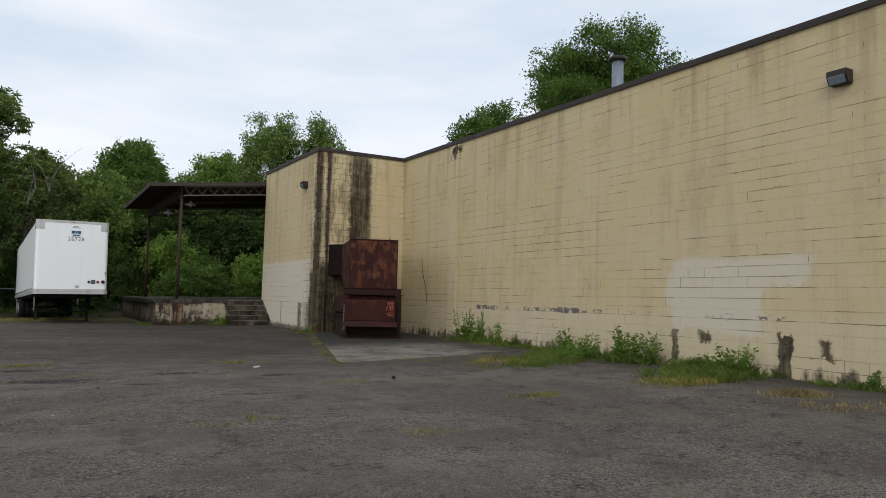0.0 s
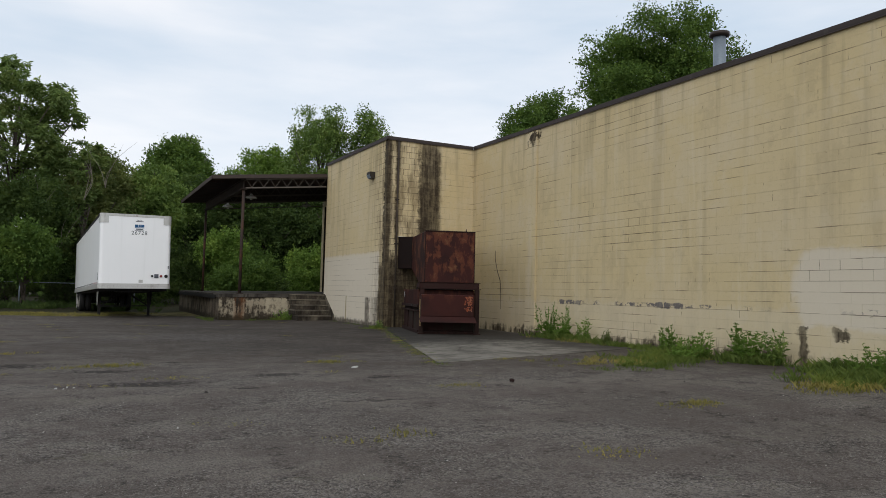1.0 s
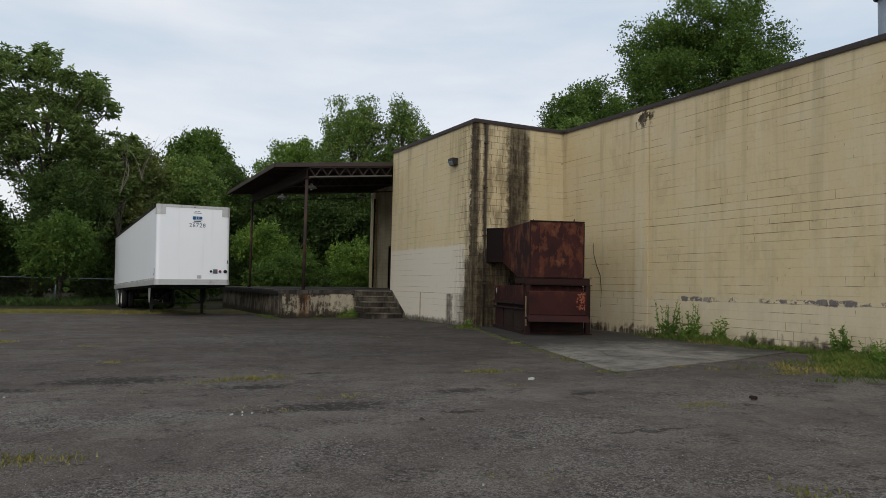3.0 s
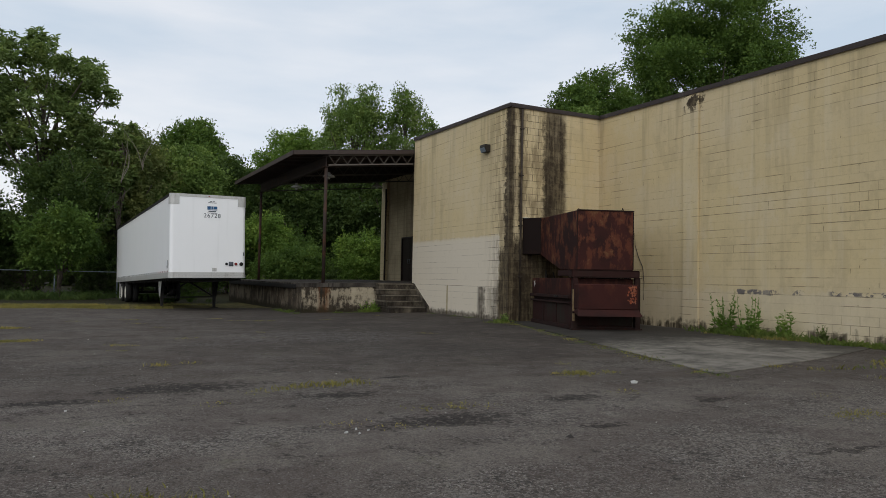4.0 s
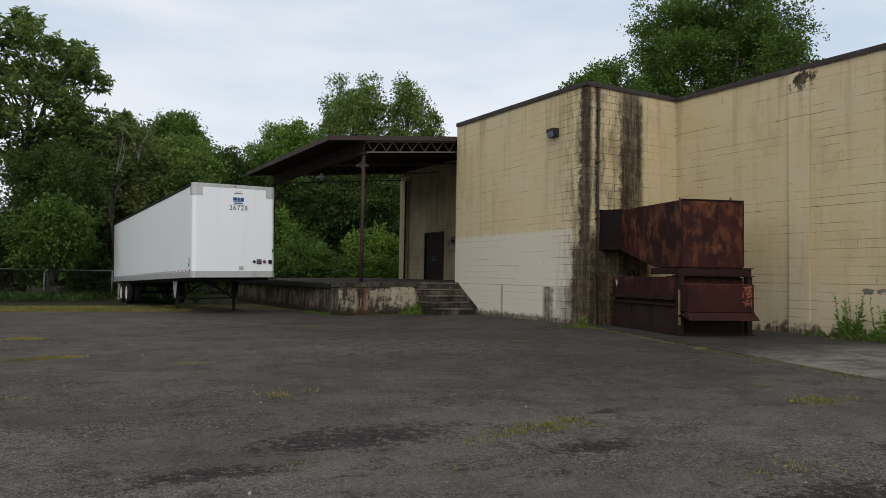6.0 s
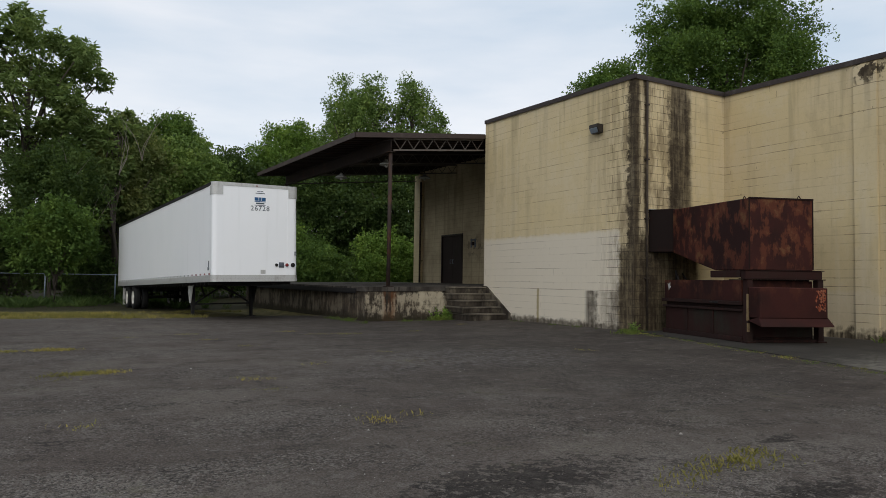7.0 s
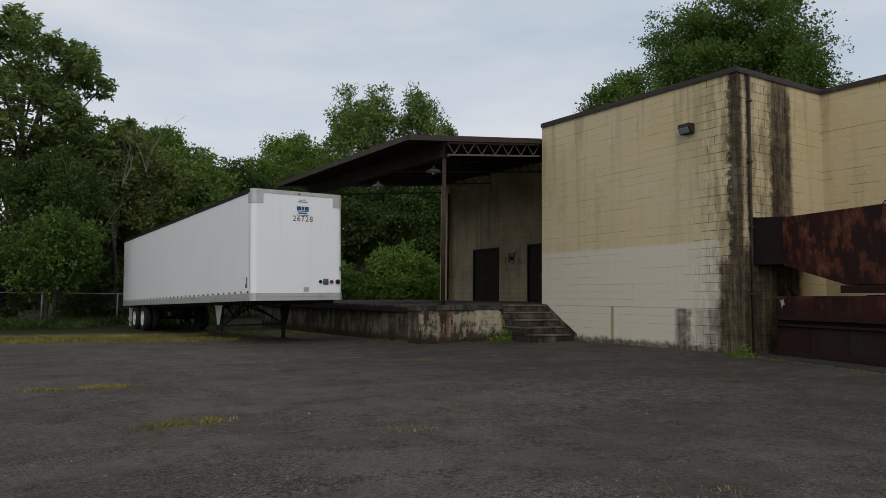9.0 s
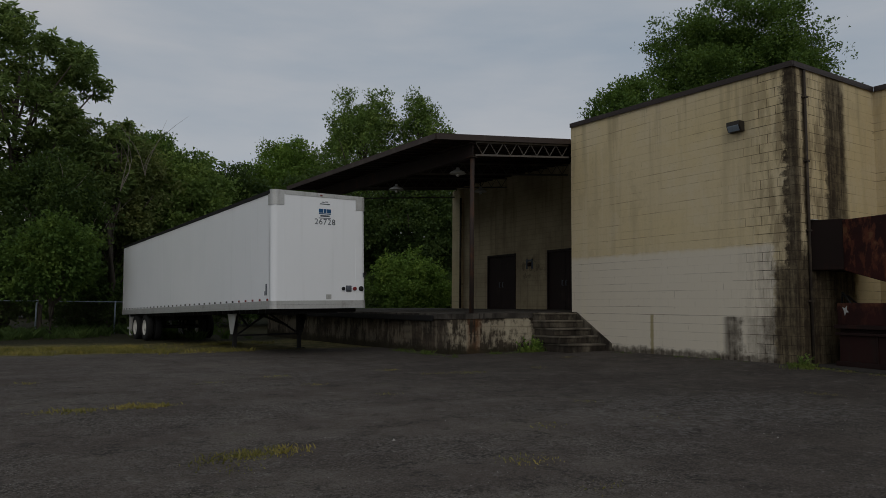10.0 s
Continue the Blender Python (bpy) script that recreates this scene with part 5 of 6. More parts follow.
def leaf_mesh(name, base, way, size, width, material, rng):
    """Leaves as folded rhombs: base point, direction and length of each."""
    k = len(base)
    side = unit(np.cross(way, unit(rng.normal(size=(k, 3)) + np.array([0, 0, 0.6]))))
    up = np.cross(side, way)
    s = size[:, None]
    tip = base + way * s
    mid = base + way * s * 0.45
    a = mid + side * s * width + up * s * 0.10
    b = mid - side * s * width + up * s * 0.10
    verts = np.stack([base, a, tip, b], 1).reshape(-1, 3)
    i = np.arange(k)[:, None] * 4
    faces = np.concatenate([i, i + 1, i + 2, i + 3], 1)
    return raw_mesh(name, verts, faces, material)


def limb_tube(bm, pts, radii, sides=7):
    rings = []
    for i, (p, r) in enumerate(zip(pts, radii)):
        d = (Vector(pts[min(i + 1, len(pts) - 1)]) - Vector(pts[max(i - 1, 0)])).normalized()
        turn = d.to_track_quat("Z", "Y")
        rings.append([bm.verts.new(Vector(p) + turn @ Vector((r * math.cos(2 * math.pi * j / sides), r * math.sin(2 * math.pi * j / sides), 0))) for j in range(sides)])
    for a, b in zip(rings, rings[1:]):
        for j in range(sides):
            f = bm.faces.new((a[j], a[(j + 1) % sides], b[(j + 1) % sides], b[j]))
            f.smooth = True
    bm.faces.new(rings[-1])


def tree(x, y, height, radius, foot, seed, leaves, size, material, label, lobes=34, spray=12, droop=0.0, flat=1.0, lean=(0, 0), lobe_size=0.26, name="tree", category="tree", clump=0.0, gaps=0.0):
    """A tapered trunk with limbs and a crown of leaf sprays gathered in uneven lobes."""
    rng = np.random.default_rng(seed)
    root = new(name)
    gz = ground_z(x, y)
    root.location = (x, y, gz)
    tagged(root, label, category)
    mid_z, half = (height + foot) / 2, (height - foot) / 2
    # lobe centres inside an egg-shaped envelope, crowding its skin
    d = unit(rng.normal(size=(lobes, 3)))
    rad = rng.uniform(0.40, 0.92, (lobes, 1))
    cen = d * rad * np.array([radius, radius * flat, half])
    cen[:, :2] *= 1.0 - (-0.10 if droop else 0.30) * np.clip(cen[:, 2:3] / half, 0, 1)
    cen += np.array([lean[0], lean[1], mid_z])
    size_l = radius * lobe_size * rng.uniform(0.65, 1.35, lobes)
    # trunk and limbs
    bm = bmesh.new()
    r0 = 0.011 * height + 0.05
    top = np.array([lean[0] * 0.7, lean[1] * 0.7, foot + (height - foot) * 0.72])
    pts = [np.array([0, 0, -0.3])] + [top * f + np.array([rng.normal() * 0.12, rng.normal() * 0.12, 0]) for f in (0.25, 0.5, 0.75, 1.0)]
    limb_tube(bm, [tuple(p) for p in pts], [r0 * 1.25, r0, r0 * 0.75, r0 * 0.5, r0 * 0.2], 9)
    for c in cen[: min(lobes, 26)]:
        f = float(np.clip((c[2] - (height - foot) * 0.35) / top[2], 0.2, 0.9))
        s = top * f
        m = (s + c) / 2 + np.array([0, 0, 0.10 * np.linalg.norm(c - s)]) * (1 if rng.random() > 0.3 else -0.5) + rng.normal(size=3) * 0.2
        limb_tube(bm, [tuple(s), tuple(m), tuple(c)], [r0 * 0.42 * (1 - f * 0.5), r0 * 0.25, 0.02], 6)
    part("trunk", bm, M_BARK, root)
    # leaf sprays
    k = leaves // spray
    which = rng.choice(lobes, k, p=size_l**2 / np.sum(size_l**2))
    dirs = unit(rng.normal(size=(k, 3)) + np.array([0, 0, 0.25]))
    rr = size_l[which] * np.power(rng.random(k), 0.40) * rng.uniform(0.8, 1.35, k)
    at = cen[which] + dirs * rr[:, None] * np.array([1.0, 1.0, 0.8])
    heading = unit(dirs + rng.normal(size=(k, 3)) * 0.6 + np.array([0, 0, -droop]))
    if clump:  # twig ends fill a scalloped shell, with holes where the boughs part
        bough = unit(rng.normal(size=(lobes, 3)) + np.array([0, 0, 0.25]))
        reach = rng.uniform(0.55, 1.0, lobes)
        near = dirs @ bough.T
        env = np.max(reach[None] * np.exp((near - 1.0) / (1.6 / lobes)), 1)
        env = 0.66 + 0.36 * env
        rr = env * np.power(rng.uniform(0.12, 1.0, k), 0.34)
        at = dirs * rr[:, None] * np.array([radius, radius * flat, half])
        at[:, :2] *= 1.0 - 0.22 * np.clip(-at[:, 2:3] / half, 0, 1)
        at += np.array([lean[0], lean[1], mid_z])
        f = 1.1 / (0.30 * radius + 0.5)
        hole = np.array([noise.noise(Vector(p) * f + Vector((seed, 0, 0))) + 0.5 * noise.noise(Vector(p) * f * 2.3 + Vector((0, seed, 0))) for p in at])
        ok = hole > gaps - 0.45
        at, heading = at[ok], heading[ok]
        k = len(at)
    base = np.repeat(at, spray, 0)
    way = np.repeat(heading, spray, 0)
    along = np.tile(np.linspace(0, 1, spray), k)[:, None]
    sprig = size * 2.4
    if clump:  # small tufts round each twig's end, thinning outwards
        base = base + rng.normal(size=base.shape) * np.array([1.0, 1.0, 0.7]) * clump * np.repeat(rng.uniform(0.6, 1.3, k), spray)[:, None]
        way = unit(way * 0.5 + rng.normal(size=base.shape) * 0.9)
        lengths = size * rng.uniform(0.6, 1.3, len(base))
    elif droop:  # rosettes of long leaves round each twig's end
        base = base + rng.normal(size=base.shape) * size * 0.22
        way = unit(way * 0.35 + rng.normal(size=base.shape) * np.array([1.0, 1.0, 0.55]) + np.array([0, 0, -droop * 0.5]))
        lengths = size * rng.uniform(1.0, 1.9, len(base))
    else:
        base = base + way * along * sprig + rng.normal(size=base.shape) * size * 0.30
        way = unit(way * 0.6 + rng.normal(size=base.shape) * 0.75 + np.array([0, 0, -0.15]))
        lengths = size * rng.uniform(0.6, 1.25, len(base))
    build = far_leaf_mesh if clump else leaf_mesh
    part("crown", build("crown", base, way, lengths, 0.19 if droop else 0.36 if clump else 0.30, material, rng), None, root)
    return root


def build_trees():
    tree(47.5, 52.0, 30.2, 9.8, 9.0, 11, 175000, 0.27, M_LEAF_DARK, "tall broad maple tree with dense dark crown", 150, 18, lobe_size=0.155, clump=0.34, gaps=0.28)
    tree(34.2, 51.4, 19.6, 4.1, 7.0, 12, 50000, 0.24, M_LEAF_DARK, "maple tree with dark rounded crown", 40, 16, lobe_size=0.24, clump=0.26, gaps=0.34)
    tree(30.9, 50.8, 18.6, 2.6, 7.0, 13, 26000, 0.24, M_LEAF_DARK, "young maple tree with spiky dark crown", 24, 16, lobe_size=0.30, clump=0.24, gaps=0.36)
    tree(29.2, 47.2, 14.6, 1.8, 7.0, 14, 9000, 0.26, M_LEAF, "slim maple tree with green crown behind the roof", 14, 14, lobe_size=0.40, clump=0.24, gaps=0.15)
    tree(17.6, 64.9, 19.6, 4.2, 5.0, 15, 48000, 0.22, M_LEAF, "tall ash tree with loose green crown", 70, 14, lobe_size=0.17, clump=0.24, gaps=0.32)
    tree(21.4, 62.4, 19.2, 2.5, 6.0, 16, 21000, 0.22, M_LEAF, "slim ash tree with loose green crown", 40, 14, lobe_size=0.22, clump=0.22, gaps=0.32)
    tree(22.9, 60.8, 16.4, 1.4, 8.0, 28, 4200, 0.24, M_LEAF, "slender ash sapling with sparse leaves", 16, 12, lobe_size=0.34, clump=0.20, gaps=0.42)
    tree(14.9, 73.4, 16.4, 5.4, 4.0, 17, 70000, 0.25, M_LEAF_BRIGHT, "broad tree with pale green crown", 80, 16, lobe_size=0.17, clump=0.26, gaps=0.3)
    tree(8.8, 74.0, 12.4, 4.6, 3.0, 18, 40000, 0.28, M_LEAF_BRIGHT, "low broad tree with green crown", 60, 16, lobe_size=0.19, clump=0.28, gaps=0.1)
    tree(10.6, 115.4, 25.2, 7.2, 6.0, 19, 60000, 0.42, M_LEAF_DARK, "round dark tree with dense crown", 80, 16, lobe_size=0.18, clump=0.40, gaps=0.05)
    tree(-0.8, 74.0, 13.0, 4.5, 3.0, 20, 44000, 0.28, M_LEAF, "broad green tree at the edge of the wood", 70, 16, lobe_size=0.18, clump=0.28, gaps=0.1)
    tree(-1.5, 54.0, 12.0, 1.2, 5.0, 29, 2600, 0.26, M_LEAF_WALNUT, "young walnut tree with sparse drooping leaves", 20, 9, 0.35, lobe_size=0.30)
    tree(-6.0, 56.3, 17.9, 5.0, 5.0, 21, 30000, 0.22, M_LEAF_WALNUT, "tall walnut tree with airy drooping leaves", 120, 9, 0.35, lean=(0.1, 0), lobe_size=0.14)
    tree(-13.0, 55.0, 18.8, 4.8, 4.0, 22, 26000, 0.24, M_LEAF_WALNUT, "tall walnut tree with airy drooping leaves", 90, 9, 0.35, lobe_size=0.165)
    tree(-20.0, 54.0, 15.0, 5.0, 3.5, 23, 26000, 0.42, M_LEAF_WALNUT, "walnut tree at the edge of the wood", 34)
    tree(-1.2, 57.0, 11.6, 4.4, 2.0, 24, 84000, 0.20, M_LEAF_OLIVE, "bushy tree with small olive leaves", 90, 14, lobe_size=0.17, clump=0.22, gaps=0.28)
    tree(2.6, 58.0, 10.8, 3.9, 2.0, 25, 60000, 0.22, M_LEAF, "bushy green tree behind the trailer", 70, 14, lobe_size=0.18, clump=0.22, gaps=0.28)
    tree(-4.6, 51.8, 8.8, 3.2, 1.2, 26, 40000, 0.18, M_LEAF_SHADED, "tangled small tree with shade-dark leaves", 80, 12, lobe_size=0.17, clump=0.20, gaps=0.36)
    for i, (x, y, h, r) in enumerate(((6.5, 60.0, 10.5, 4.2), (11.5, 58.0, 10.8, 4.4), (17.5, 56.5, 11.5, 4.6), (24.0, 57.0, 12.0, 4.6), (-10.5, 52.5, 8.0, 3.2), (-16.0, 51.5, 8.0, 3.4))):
        tree(x, y, h, r, 0.6, 30 + i, 52000, 0.24, M_LEAF_SHADED, "dense dark tree at the edge of the wood", 80, 14, lobe_size=0.18, clump=0.24, gaps=0.05)
    # understorey
    rng = random.Random(9)
    for i in range(15):
        x = -21 + i * 3.0 + rng.uniform(-0.8, 0.8)
        y = 55.5 + rng.uniform(-1.5, 1.5)
        h = rng.uniform(2.6, 4.4)
        tree(x, y, h, rng.uniform(1.9, 2.5), -0.3, 60 + i, 12000, 0.17, rng.choice((M_LEAF_SHADED, M_LEAF_SHADED, M_LEAF_SHADED, M_LEAF_DARK)), "wild shrub in the undergrowth", 22, 9, name="shrub", category="shrub", lobe_size=0.36)
    tree(12.6, 48.0, 3.9, 2.1, 0.1, 80, 24000, 0.17, M_LEAF_BRIGHT, "leafy bright green shrub beyond the dock", 24, 9, name="shrub", category="shrub", lobe_size=0.36)
    tree(16.0, 49.5, 3.2, 2.2, 0.0, 81, 16000, 0.18, M_LEAF_SHADED, "leafy green shrub beyond the dock", 22, 9, name="shrub", category="shrub", lobe_size=0.36)
    tree(8.6, 50.0, 2.9, 2.0, 0.0, 82, 16000, 0.18, M_LEAF_DARK, "leafy bright green shrub beyond the dock", 22, 9, name="shrub", category="shrub", lobe_size=0.36)
    tree(7.4, 53.0, 6.0, 1.5, 1.0, 83, 14000, 0.19, M_LEAF_BRIGHT, "slim bright green sapling beyond the dock", 20, 9, name="sapling", category="tree", lobe_size=0.40)
    tree(-4.4, 47.6, 5.4, 1.7, 1.6, 84, 16000, 0.18, M_LEAF_DARK, "tangled sapling hanging over the trailer's end", 22, 9, name="sapling", lobe_size=0.34)
    # far wood as one mass
    rng2 = np.random.default_rng(5)
    k = 90000
    ang = rng2.uniform(math.radians(20), math.radians(150), k)
    dist = 92 + rng2.normal(size=k) * 3
    base = np.stack([dist * np.cos(ang), dist * np.sin(ang), 9.5 * np.power(rng2.random(k), 0.7) * (0.75 + 0.25 * np.sin(ang * 23) * np.sin(ang * 11))], 1)
    ob = new("far_wood", leaf_mesh("far_wood", base, unit(rng2.normal(size=(k, 3))), rng2.uniform(0.8, 1.5, k), 0.34, M_LEAF_DARK, rng2))
    tagged(ob, "dense dark wood in the distance", "wood", kind="stuff")
    # bare dead branches among the leaves
    b = new("dead_branch")
    tagged(b, "bare pale dead branches in the bushy tree", "branch")
    rr = random.Random(3)
    for x, y, z in ((-3.0, 51.5, 5.2), (-1.6, 51.2, 8.6), (-4.2, 50.9, 6.6), (-0.4, 52.0, 9.6)):
        bm = bmesh.new()
        for j in range(3):
            p = Vector((x, y, z - 2.0))
            pts, d = [tuple(p)], Vector((rr.uniform(-0.5, 0.5), rr.uniform(-0.4, 0.1), 1))
            for s in range(6):
                p = p + d * 0.5
                d = d + Vector((rr.uniform(-0.35, 0.35), rr.uniform(-0.3, 0.3), rr.uniform(-0.15, 0.1)))
                pts.append(tuple(p))
            limb_tube(bm, pts, [0.022, 0.019, 0.016, 0.013, 0.010, 0.007, 0.004], 5)
        part("branch", bm, M_TWIG, b)


build_trees()


def grass(name, patches, material, label, seed):
    """Blades in uneven tufts. patches: centre, half sizes, blades, height."""
    rng = np.random.default_rng(seed)
    vs = []
    for cx, cy, rx, ry, count, high in patches:
        tufts = max(3, count // 26)
        tc = np.stack([cx + rng.normal(size=tufts) * rx * 0.5, cy + rng.normal(size=tufts) * ry * 0.5], 1)
        th = rng.uniform(0.45, 1.2, tufts)
        w = rng.integers(0, tufts, count)
        x = tc[w, 0] + rng.normal(size=count) * 0.09
        y = tc[w, 1] + rng.normal(size=count) * 0.09
        ok = (x < WX - 0.02) & ~((x > BX - 0.02) & (y > FY - 0.02)) & ~((x > DX - 0.02) & (y > BY - 0.02))
        x, y, w = x[ok], y[ok], w[ok]
        c = len(x)
        z = np.array([ground_z(a, b) for a, b in zip(x, y)]) - 0.01
        h = high * th[w] * rng.uniform(0.25, 0.95, c)
        a = rng.uniform(0, 2 * math.pi, c)
        bend = rng.uniform(0.2, 1.1, c) * h
        wd = rng.uniform(0.004, 0.009, c)
        bx, by = np.cos(a), np.sin(a)
        p0 = np.stack([x - by * wd, y + bx * wd, z], 1)
        p1 = np.stack([x + by * wd, y - bx * wd, z], 1)
        p2 = np.stack([x + bx * bend * 0.35 + by * wd * 0.8, y + by * bend * 0.35 - bx * wd * 0.8, z + h * 0.6], 1)
        p3 = np.stack([x + bx * bend, y + by * bend, z + h], 1)
        vs.append(np.stack([p0, p1, p2, p3], 1).reshape(-1, 3))
    verts = np.concatenate(vs)
    i = np.arange(len(verts) // 4)[:, None] * 4
    ob = new(name, raw_mesh(name, verts, np.concatenate([i, i + 1, i + 2, i + 3], 1), material))
    tagged(ob, label, "grass", kind="stuff")


def build_grass():
    green = [(9.2, 11.8, 1.2, 0.6, 2600, 0.16), (10.2, 12.6, 0.8, 0.5, 2200, 0.20), (10.0, 8.4, 0.9, 0.55, 3200, 0.24), (10.8, 9.2, 0.5, 0.5, 2000, 0.26), (9.3, 8.0, 0.6, 0.35, 1200, 0.16),
             (10.9, 17.2, 0.35, 1.6, 2400, 0.22), (11.0, 14.6, 0.3, 1.6, 1400, 0.18), (10.9, 11.2, 0.5, 0.6, 1500, 0.24), (11.05, 6.6, 0.2, 0.8, 600, 0.14), (8.2, 11.0, 0.8, 0.4, 900, 0.10),
             (7.6, 23.0, 0.4, 0.5, 400, 0.12), (7.75, 25.5, 0.12, 1.6, 130, 0.08), (7.7, 28.0, 0.15, 0.8, 70, 0.06), (6.2, 29.9, 0.5, 0.2, 500, 0.16), (5.0, 29.9, 1.0, 0.15, 200, 0.10), (3.4, 31.4, 0.2, 1.2, 300, 0.14)]
    for i in range(14):
        f = i / 13
        green.append((5.02 + f * 2.7, 13.1 + f * 9.6, 0.07, 0.45, 110, 0.05))
    grass("grass", green, M_GRASS, "tufts of green weeds and grass by the wall", 1)
    dry = [(8.6, 12.0, 1.5, 0.7, 1800, 0.10), (8.9, 8.0, 1.0, 0.5, 1500, 0.12), (6.0, 7.8, 0.35, 0.15, 420, 0.06), (6.6, 13.3, 0.3, 0.10, 160, 0.06), (10.9, 16.8, 0.5, 1.8, 1400, 0.12),
           (-0.1, 14.0, 0.5, 0.14, 320, 0.07), (-1.0, 13.8, 0.5, 0.15, 160, 0.05), (0.5, 12.2, 0.35, 0.14, 170, 0.05), (3.2, 13.8, 0.7, 0.15, 380, 0.06), (-4.3, 20.8, 0.55, 0.14, 700, 0.06),
           (-4.5, 24.1, 0.45, 0.14, 600, 0.06), (-5.3, 24.1, 0.5, 0.12, 360, 0.05), (-2.4, 19.5, 0.25, 0.1, 160, 0.05), (-2.6, 10.1, 0.3, 0.15, 260, 0.06), (4.2, 10.4, 0.5, 0.2, 300, 0.05),
           (-0.3, 11.5, 0.3, 0.1, 90, 0.04), (-1.7, 16.5, 0.4, 0.15, 160, 0.05), (1.6, 7.4, 0.4, 0.2, 160, 0.05), (3.4, 6.2, 0.4, 0.2, 160, 0.05), (-6.5, 27.5, 0.7, 0.15, 300, 0.05), (1.2, 26.0, 0.7, 0.2, 220, 0.05)]
    for i in range(14):
        f = i / 13
        dry.append((5.02 + f * 2.7, 13.1 + f * 9.6, 0.07, 0.45, 150, 0.045))
    rng = random.Random(12)
    for i in range(22):
        dry.append((rng.uniform(-11, 0.6), rng.uniform(34.6, 40), 1.3, 0.7, 900, 0.14))
    for i in range(14):
        dry.append((rng.uniform(-26, -9), rng.uniform(35, 42), 2.0, 1.0, 500, 0.14))
    for i in range(26):
        dry.append((rng.uniform(-5, 6), rng.uniform(8, 28), 0.2, 0.1, 60, 0.04))
    grass("dry_grass", dry, M_GRASS_DRY, "short yellowed grass in cracks and along the edge", 2)
    grass("straw", [(9.25, 6.25, 0.35, 0.2, 900, 0.12), (8.9, 5.2, 0.8, 0.4, 500, 0.07)], M_STRAW, "dead straw-coloured grass clump", 3)
    tall = [(rng.uniform(-22, 2), rng.uniform(44, 52), 1.6, 1.2, 420, 0.5) for i in range(44)]
    tall += [(rng.uniform(4, 18), rng.uniform(46, 53), 1.6, 1.2, 420, 0.5) for i in range(24)]
    # shade under the trees comes from the darkened leaf colour
    grass("tall_grass", tall, M_LEAF_SHADED, "rank tall grass under the trees", 4)


build_grass()


def weed(x, y, height, spread, stems, seed, leaf, material, label, spikes=False):
    """A leafy weed: thin stems with whorls of leaves up their length."""
    rng = np.random.default_rng(seed)
    root = new("weed_plant")
    root.location = (x, y, ground_z(x, y))
    tagged(root, label, "weed", "weeds along the wall")
    bases, ways, sizes = [], [], []
    for s in range(stems):
        a, r = rng.uniform(0, 2 * math.pi), spread * math.sqrt(rng.random())
        p = np.array([r * math.cos(a) * 0.5, r * math.sin(a) * 0.5, -0.03])
        h = height * rng.uniform(0.55, 1.0)
        tip = np.array([r * math.cos(a), r * math.sin(a), h])
        mid = (p + tip) / 2 + rng.normal(size=3) * 0.03
        bm = bmesh.new()
        limb_tube(bm, [tuple(p), tuple(mid), tuple(tip)], [0.008, 0.006, 0.003], 5)
        part("stem", bm, material, root)
        k = int(26 * h / leaf * 0.14) + 8
        for j in range(k):
            f = rng.uniform(0.08, 1.0)
            q = (p * (1 - f) + tip * f) if f < 0.5 else (mid * (1 - f) * 2 + tip * (f - 0.5) * 2)
            d = rng.normal(size=3)
            d[2] = abs(d[2]) * 0.5 + (0.9 if spikes and f > 0.55 else 0.1)
            bases.append(q)
            ways.append(d)
            sizes.append(leaf * rng.uniform(0.5, 1.2) * (0.45 if spikes and f > 0.55 else 1.2 - 0.6 * f))
    part("foliage", leaf_mesh("foliage", np.array(bases), unit(np.array(ways)), np.array(sizes), 0.22, material, rng), None, root)


for i, (x, y, h, sp, st, lf, mat, spk) in enumerate((
        (10.95, 18.2, 1.0, 0.35, 12, 0.16, M_LEAF_BRIGHT, True), (10.9, 17.4, 0.95, 0.30, 11, 0.16, M_LEAF_BRIGHT, True), (11.0, 16.5, 0.62, 0.25, 9, 0.13, M_LEAF_BRIGHT, False),
        (11.0, 15.6, 0.5, 0.2, 7, 0.12, M_LEAF_OLIVE, True), (11.05, 13.5, 0.62, 0.22, 12, 0.12, M_LEAF_BRIGHT, False), (10.4, 12.1, 0.55, 0.40, 20, 0.12, M_LEAF_BRIGHT, False), (9.8, 11.9, 0.45, 0.35, 16, 0.11, M_LEAF_BRIGHT, False),
        (10.75, 11.2, 0.78, 0.40, 24, 0.13, M_LEAF_BRIGHT, False), (10.95, 10.7, 0.70, 0.30, 16, 0.13, M_LEAF, False), (10.9, 8.55, 0.55, 0.35, 20, 0.12, M_LEAF_BRIGHT, False),
        (10.3, 8.5, 0.42, 0.35, 16, 0.12, M_LEAF_BRIGHT, False), (11.1, 9.45, 0.30, 0.25, 10, 0.1, M_LEAF_DARK, False), (6.25, 30.05, 0.45, 0.45, 18, 0.12, M_LEAF_BRIGHT, False), (7.75, 23.2, 0.3, 0.2, 7, 0.1, M_LEAF, False), (11.1, 6.3, 0.3, 0.2, 8, 0.1, M_LEAF, False))):
    weed(x, y, h, sp, st, 100 + i, lf, mat, "tall flowering weed with spiky tops by the wall" if spk else "bushy green weed at the wall's foot", spk)


